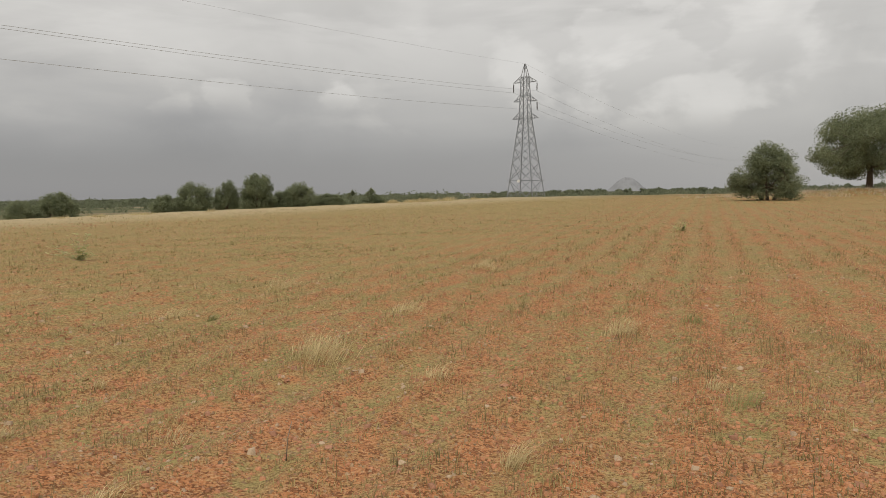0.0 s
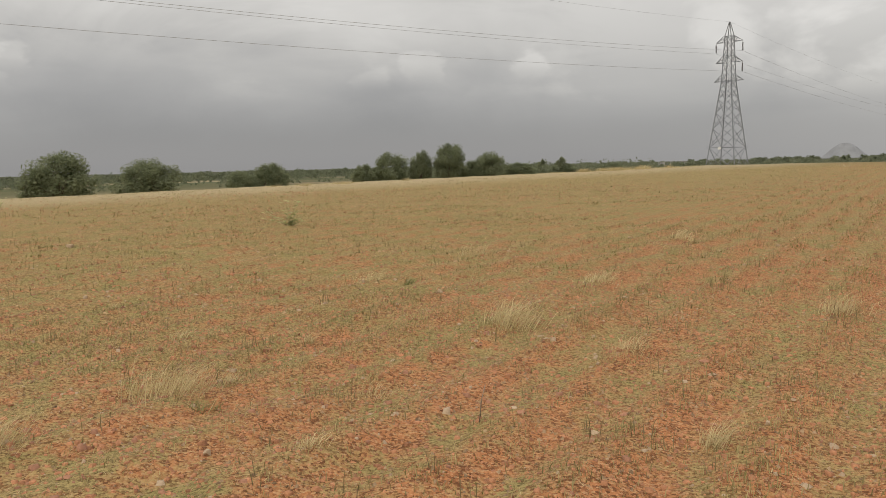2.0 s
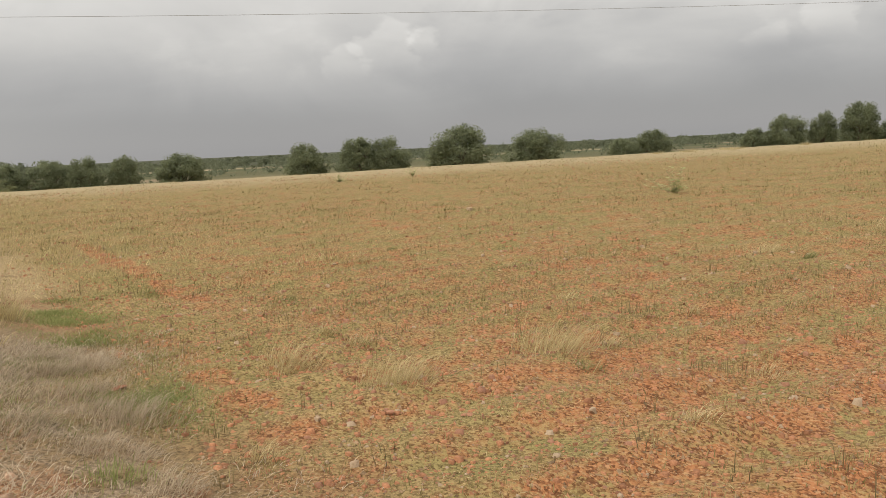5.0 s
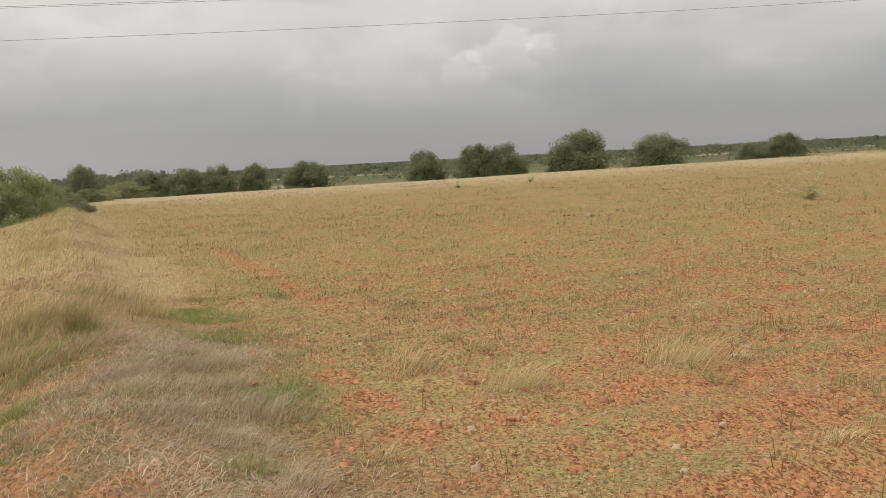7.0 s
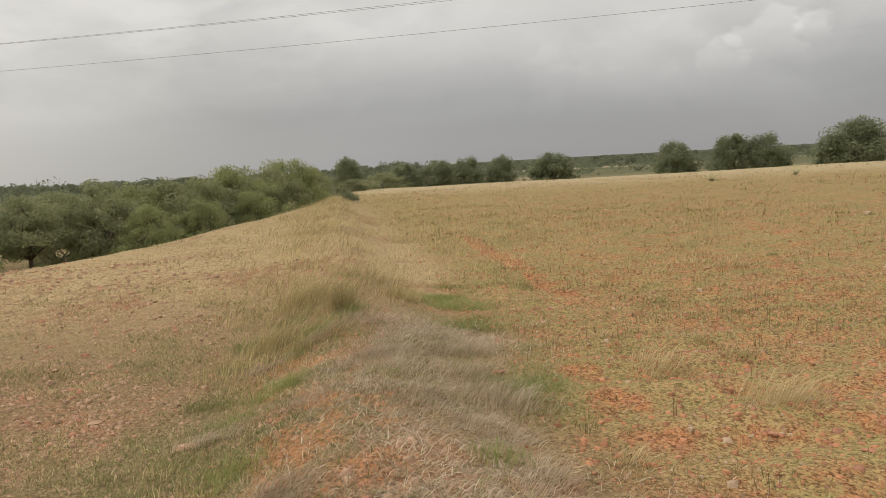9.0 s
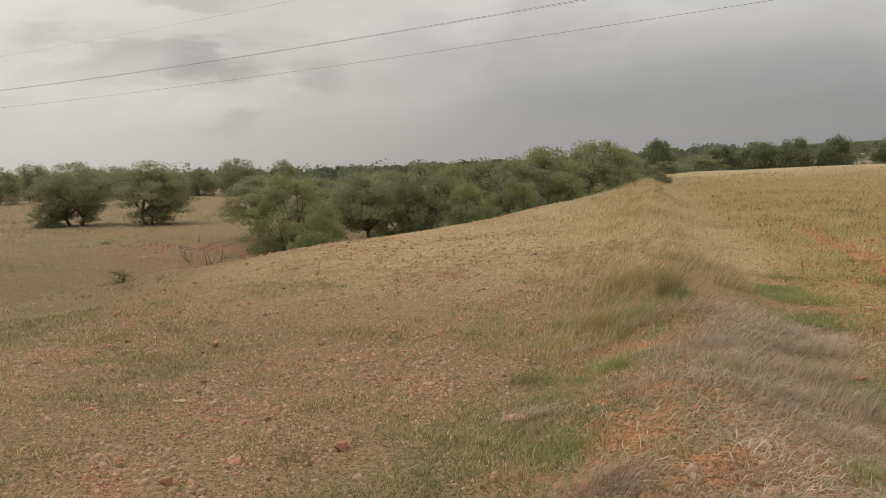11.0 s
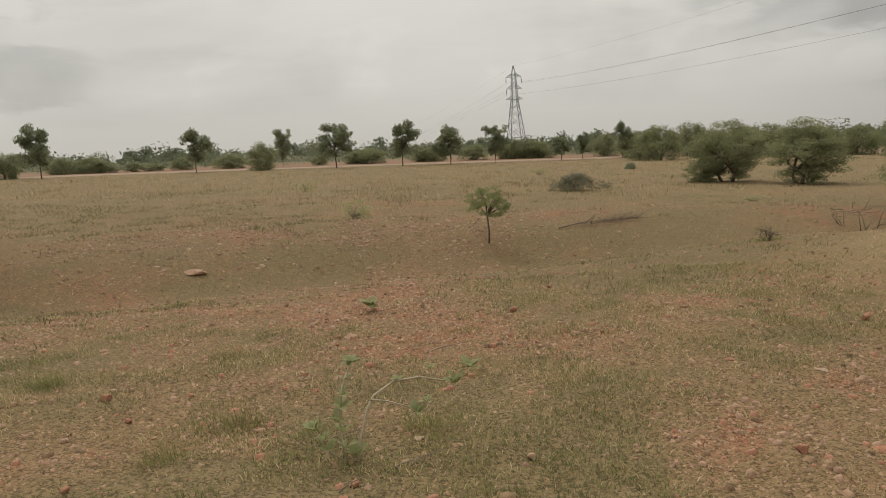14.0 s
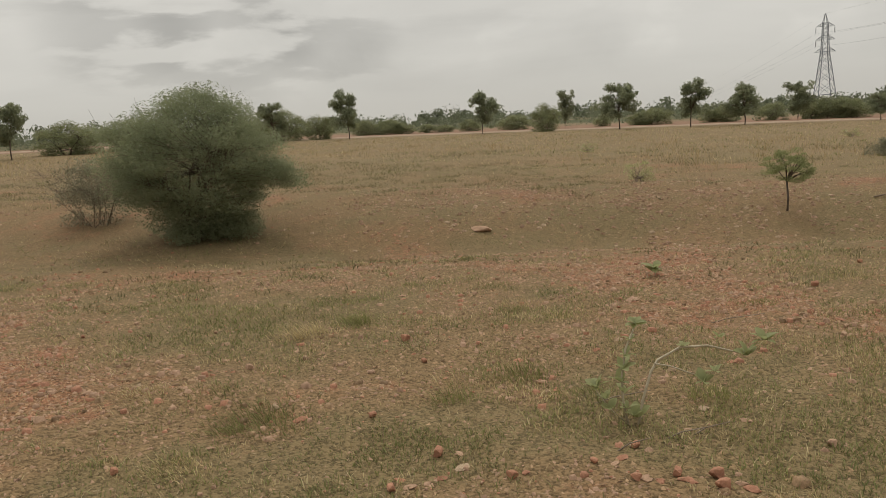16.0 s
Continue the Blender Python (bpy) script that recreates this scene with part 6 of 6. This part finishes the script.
for i in range(230):
    az = r.uniform(-42, 172) if i < 100 else r.uniform(72, 172)
    d = 3.2 + 9 * r.random()
    mat = (STONE_RED, STONE_BROWN, STONE_BROWN)[r.integers(3)] if az > 70 else (STONE_RED, STONE_RED, STONE_PALE)[r.integers(3)]
    stone(az, d, (0.025 + 0.05 * r.random() ** 2) * (1 + d * 0.05), mat, int(r.integers(3)), r.uniform(0, 360), SAID[mat.name])
# red stones in loose scatters near the feet
for i, (az, d, size) in enumerate((
        (127.4, 3.99, 0.12), (125.7, 4.01, 0.10), (126.4, 4.05, 0.07), (130.5, 4.08, 0.10), (129.9, 4.03, 0.09), (134.7, 4.13, 0.06), (136.1, 4.13, 0.07), (134.2, 4.20, 0.08), (132.5, 3.98, 0.09), (133.2, 3.96, 0.08), (131.6, 3.99, 0.07),
        (126.0, 4.84, 0.08), (133.3, 4.39, 0.09), (150.0, 4.04, 0.07), (149.2, 3.95, 0.08), (150.6, 3.92, 0.09), (147.1, 4.04, 0.08), (148.0, 3.97, 0.06), (141.9, 3.98, 0.09), (140.9, 4.02, 0.06), (145.8, 4.3, 0.07))):
    stone(az, d, size, (STONE_RED, STONE_RED, STONE_BROWN)[i % 3], i % 3, i * 77.0, "red laterite stone in a loose scatter on the grass")


# ---- broad-leaved weeds ----
def leaf_mesh(name, material):
    """One broad oval leaf along x, bent down along its rib."""
    verts, faces, n = [], [], 7
    for i in range(n + 1):
        t = i / n
        w = 0.30 * math.sin(math.pi * min(1, t * 0.93 + 0.05)) ** 0.7
        z = 0.16 * math.sin(2.2 * t) - 0.05 * t
        verts += [(t, -w, z + 0.10 * w), (t, 0, z - 0.035), (t, w, z + 0.10 * w)]
    for i in range(n):
        k = 3 * i
        faces += [(k, k + 3, k + 4, k + 1), (k + 1, k + 4, k + 5, k + 2)]
    return fill_mesh(name, verts, faces, material, True)


LEAF = leaf_mesh("leaf", LEAF_BROAD)
WEED_LEAF = leaf_mesh("weed_leaf", LEAF_WEED)


def rosette(root, place, count, size, q, up=0.3, leaf=LEAF):
    """A whorl of leaves round the end of a stem."""
    for i in range(count):
        ob = new("leaf", leaf)
        ob.parent = root
        s = size * q.uniform(0.7, 1.1)
        ob.matrix_basis = pose(*place, q.normal(0, 15), -math.degrees(up) + q.normal(0, 18), 360 * i / count + q.normal(0, 20)) @ Matrix.Diagonal((s, s, s, 1))


def broad_weed(azimuth, distance, stems, whorls, label, turn=0.0, scale=1.0, seed=0, leaf=LEAF):
    """A milkweed-like plant: stems as point lists and whorls (x, y, z, leaves, size)."""
    q = np.random.default_rng(seed)
    root = new("broad_leaved_weed")
    for pts, width in stems:
        bm = bmesh.new()
        limb(bm, [Vector(p) for p in pts], [width * (1 - 0.5 * i / len(pts)) for i in range(len(pts))], 6)
        part("stem", bm, PALE_STEM, root)
    for x, y, z, n, size in whorls:
        rosette(root, (x, y, z), n, size * 1.15, q, leaf=leaf)
    x, y, z = spot(azimuth, distance)
    root.matrix_basis = pose(x, y, z, 0, 0, azimuth + turn) @ Matrix.Scale(scale, 4)
    return tagged(root, label, "weed")


broad_weed(133.4, 4.75, [
    ([(-0.02, 0, -0.03), (-0.05, 0.03, 0.13), (-0.055, 0.05, 0.27), (-0.03, 0.12, 0.42), (0.03, 0.18, 0.55)], 0.018),
    ([(0.03, 0, -0.03), (0.06, 0.02, 0.14), (0.11, 0.06, 0.30), (0.15, 0.10, 0.36), (0.28, 0.16, 0.42), (0.44, 0.2, 0.42), (0.58, 0.22, 0.38), (0.65, 0.22, 0.37)], 0.018),
    ([(0.13, 0.08, 0.345), (0.22, 0.05, 0.34), (0.37, 0.03, 0.29)], 0.010),
    ([(-0.02, 0, 0.0), (-0.12, -0.03, 0.1), (-0.2, -0.05, 0.22)], 0.009)],
    [(0.03, 0.18, 0.56, 9, 0.065), (0.0, 0.14, 0.47, 4, 0.05), (-0.03, 0.1, 0.39, 5, 0.055), (-0.05, 0.06, 0.32, 5, 0.085), (-0.06, 0.03, 0.25, 4, 0.08), (-0.04, 0.04, 0.18, 3, 0.08), (-0.2, -0.05, 0.24, 9, 0.07), (-0.15, -0.04, 0.17, 6, 0.06), (-0.12, -0.06, 0.12, 5, 0.06), (0.02, 0, 0.05, 7, 0.085), (-0.03, 0, 0.1, 4, 0.07),
     (0.66, 0.22, 0.36, 9, 0.08), (0.76, 0.26, 0.44, 7, 0.075), (0.40, 0.02, 0.26, 8, 0.07), (0.46, 0.06, 0.31, 5, 0.06), (0.5, 0.2, 0.47, 5, 0.05), (0.3, 0.16, 0.43, 4, 0.045)],
    "sprawling milkweed with pale arching stems and broad green leaves", seed=1)
broad_weed(131.6, 9.3, [([(0, 0, -0.02), (0.01, 0, 0.06), (0, 0.01, 0.1)], 0.01)], [(0, 0, 0.10, 7, 0.13), (0, 0, 0.05, 5, 0.11)], "milkweed seedling with a whorl of broad leaves", seed=2)


def leafy_weed(azimuth, distance, wide, tall, leaves, label, seed):
    q = np.random.default_rng(seed)
    stems, whorls = [], []
    for _ in range(13):
        x, y = q.normal(0, 0.36) * wide, q.uniform(-0.3, 0.3) * wide
        h = tall * q.uniform(0.2, 1) ** 1.3
        stems.append(([(x * 0.15, y * 0.15, -0.02), (x * 0.5, y * 0.5, h * 0.55), (x, y, h)], 0.007))
        for t in np.linspace(0.12, 1.0, 6):
            whorls.append((x * t, y * t, h * t, leaves, 0.10))
    broad_weed(azimuth, distance, stems, whorls, label, seed=seed, leaf=WEED_LEAF)


leafy_weed(14.9, 22.5, 1.05, 0.72, 2, "straggling green weed standing alone in the ploughed field", 11)
leafy_weed(33.8, 42, 0.55, 0.55, 1, "small green weed near the field's edge", 12)
leafy_weed(39.2, 40, 0.55, 0.35, 1, "small low green weed near the field's edge", 13)
leafy_weed(-27.5, 30, 0.4, 0.3, 1, "small pale green weed in the ploughed rows", 14)

# one dry stalk standing in the near soil, and litter twigs by the milkweed
for az, d, h, lean in ((0.2, 5.3, 0.27, 0.05), (131.5, 4.5, 0.05, 0.3), (136.3, 5.0, 0.04, 0.4), (129.5, 4.6, 0.06, 0.22), (134.6, 4.3, 0.05, 0.2), (128.2, 7.2, 0.05, 0.5)):
    twig = new("dry_twig")
    bm = bmesh.new()
    limb(bm, [(0, 0, -0.01), (lean * 0.4, 0.01, h * 0.55), (lean, 0, h)], [0.010, 0.008, 0.005], 5)
    part("stem", bm, TWIG, twig)
    x, y, z = spot(az, d)
    twig.matrix_basis = pose(x, y, z, 0, 0, az + 20)
    tagged(twig, "bleached dry twig on the soil", "twig")

for model in (*ROUND, *SCRUB, *NEAR_SCRUB, *ACACIA, *OPEN_ACACIA, *FRESH, *SLIM):
    drop(model)
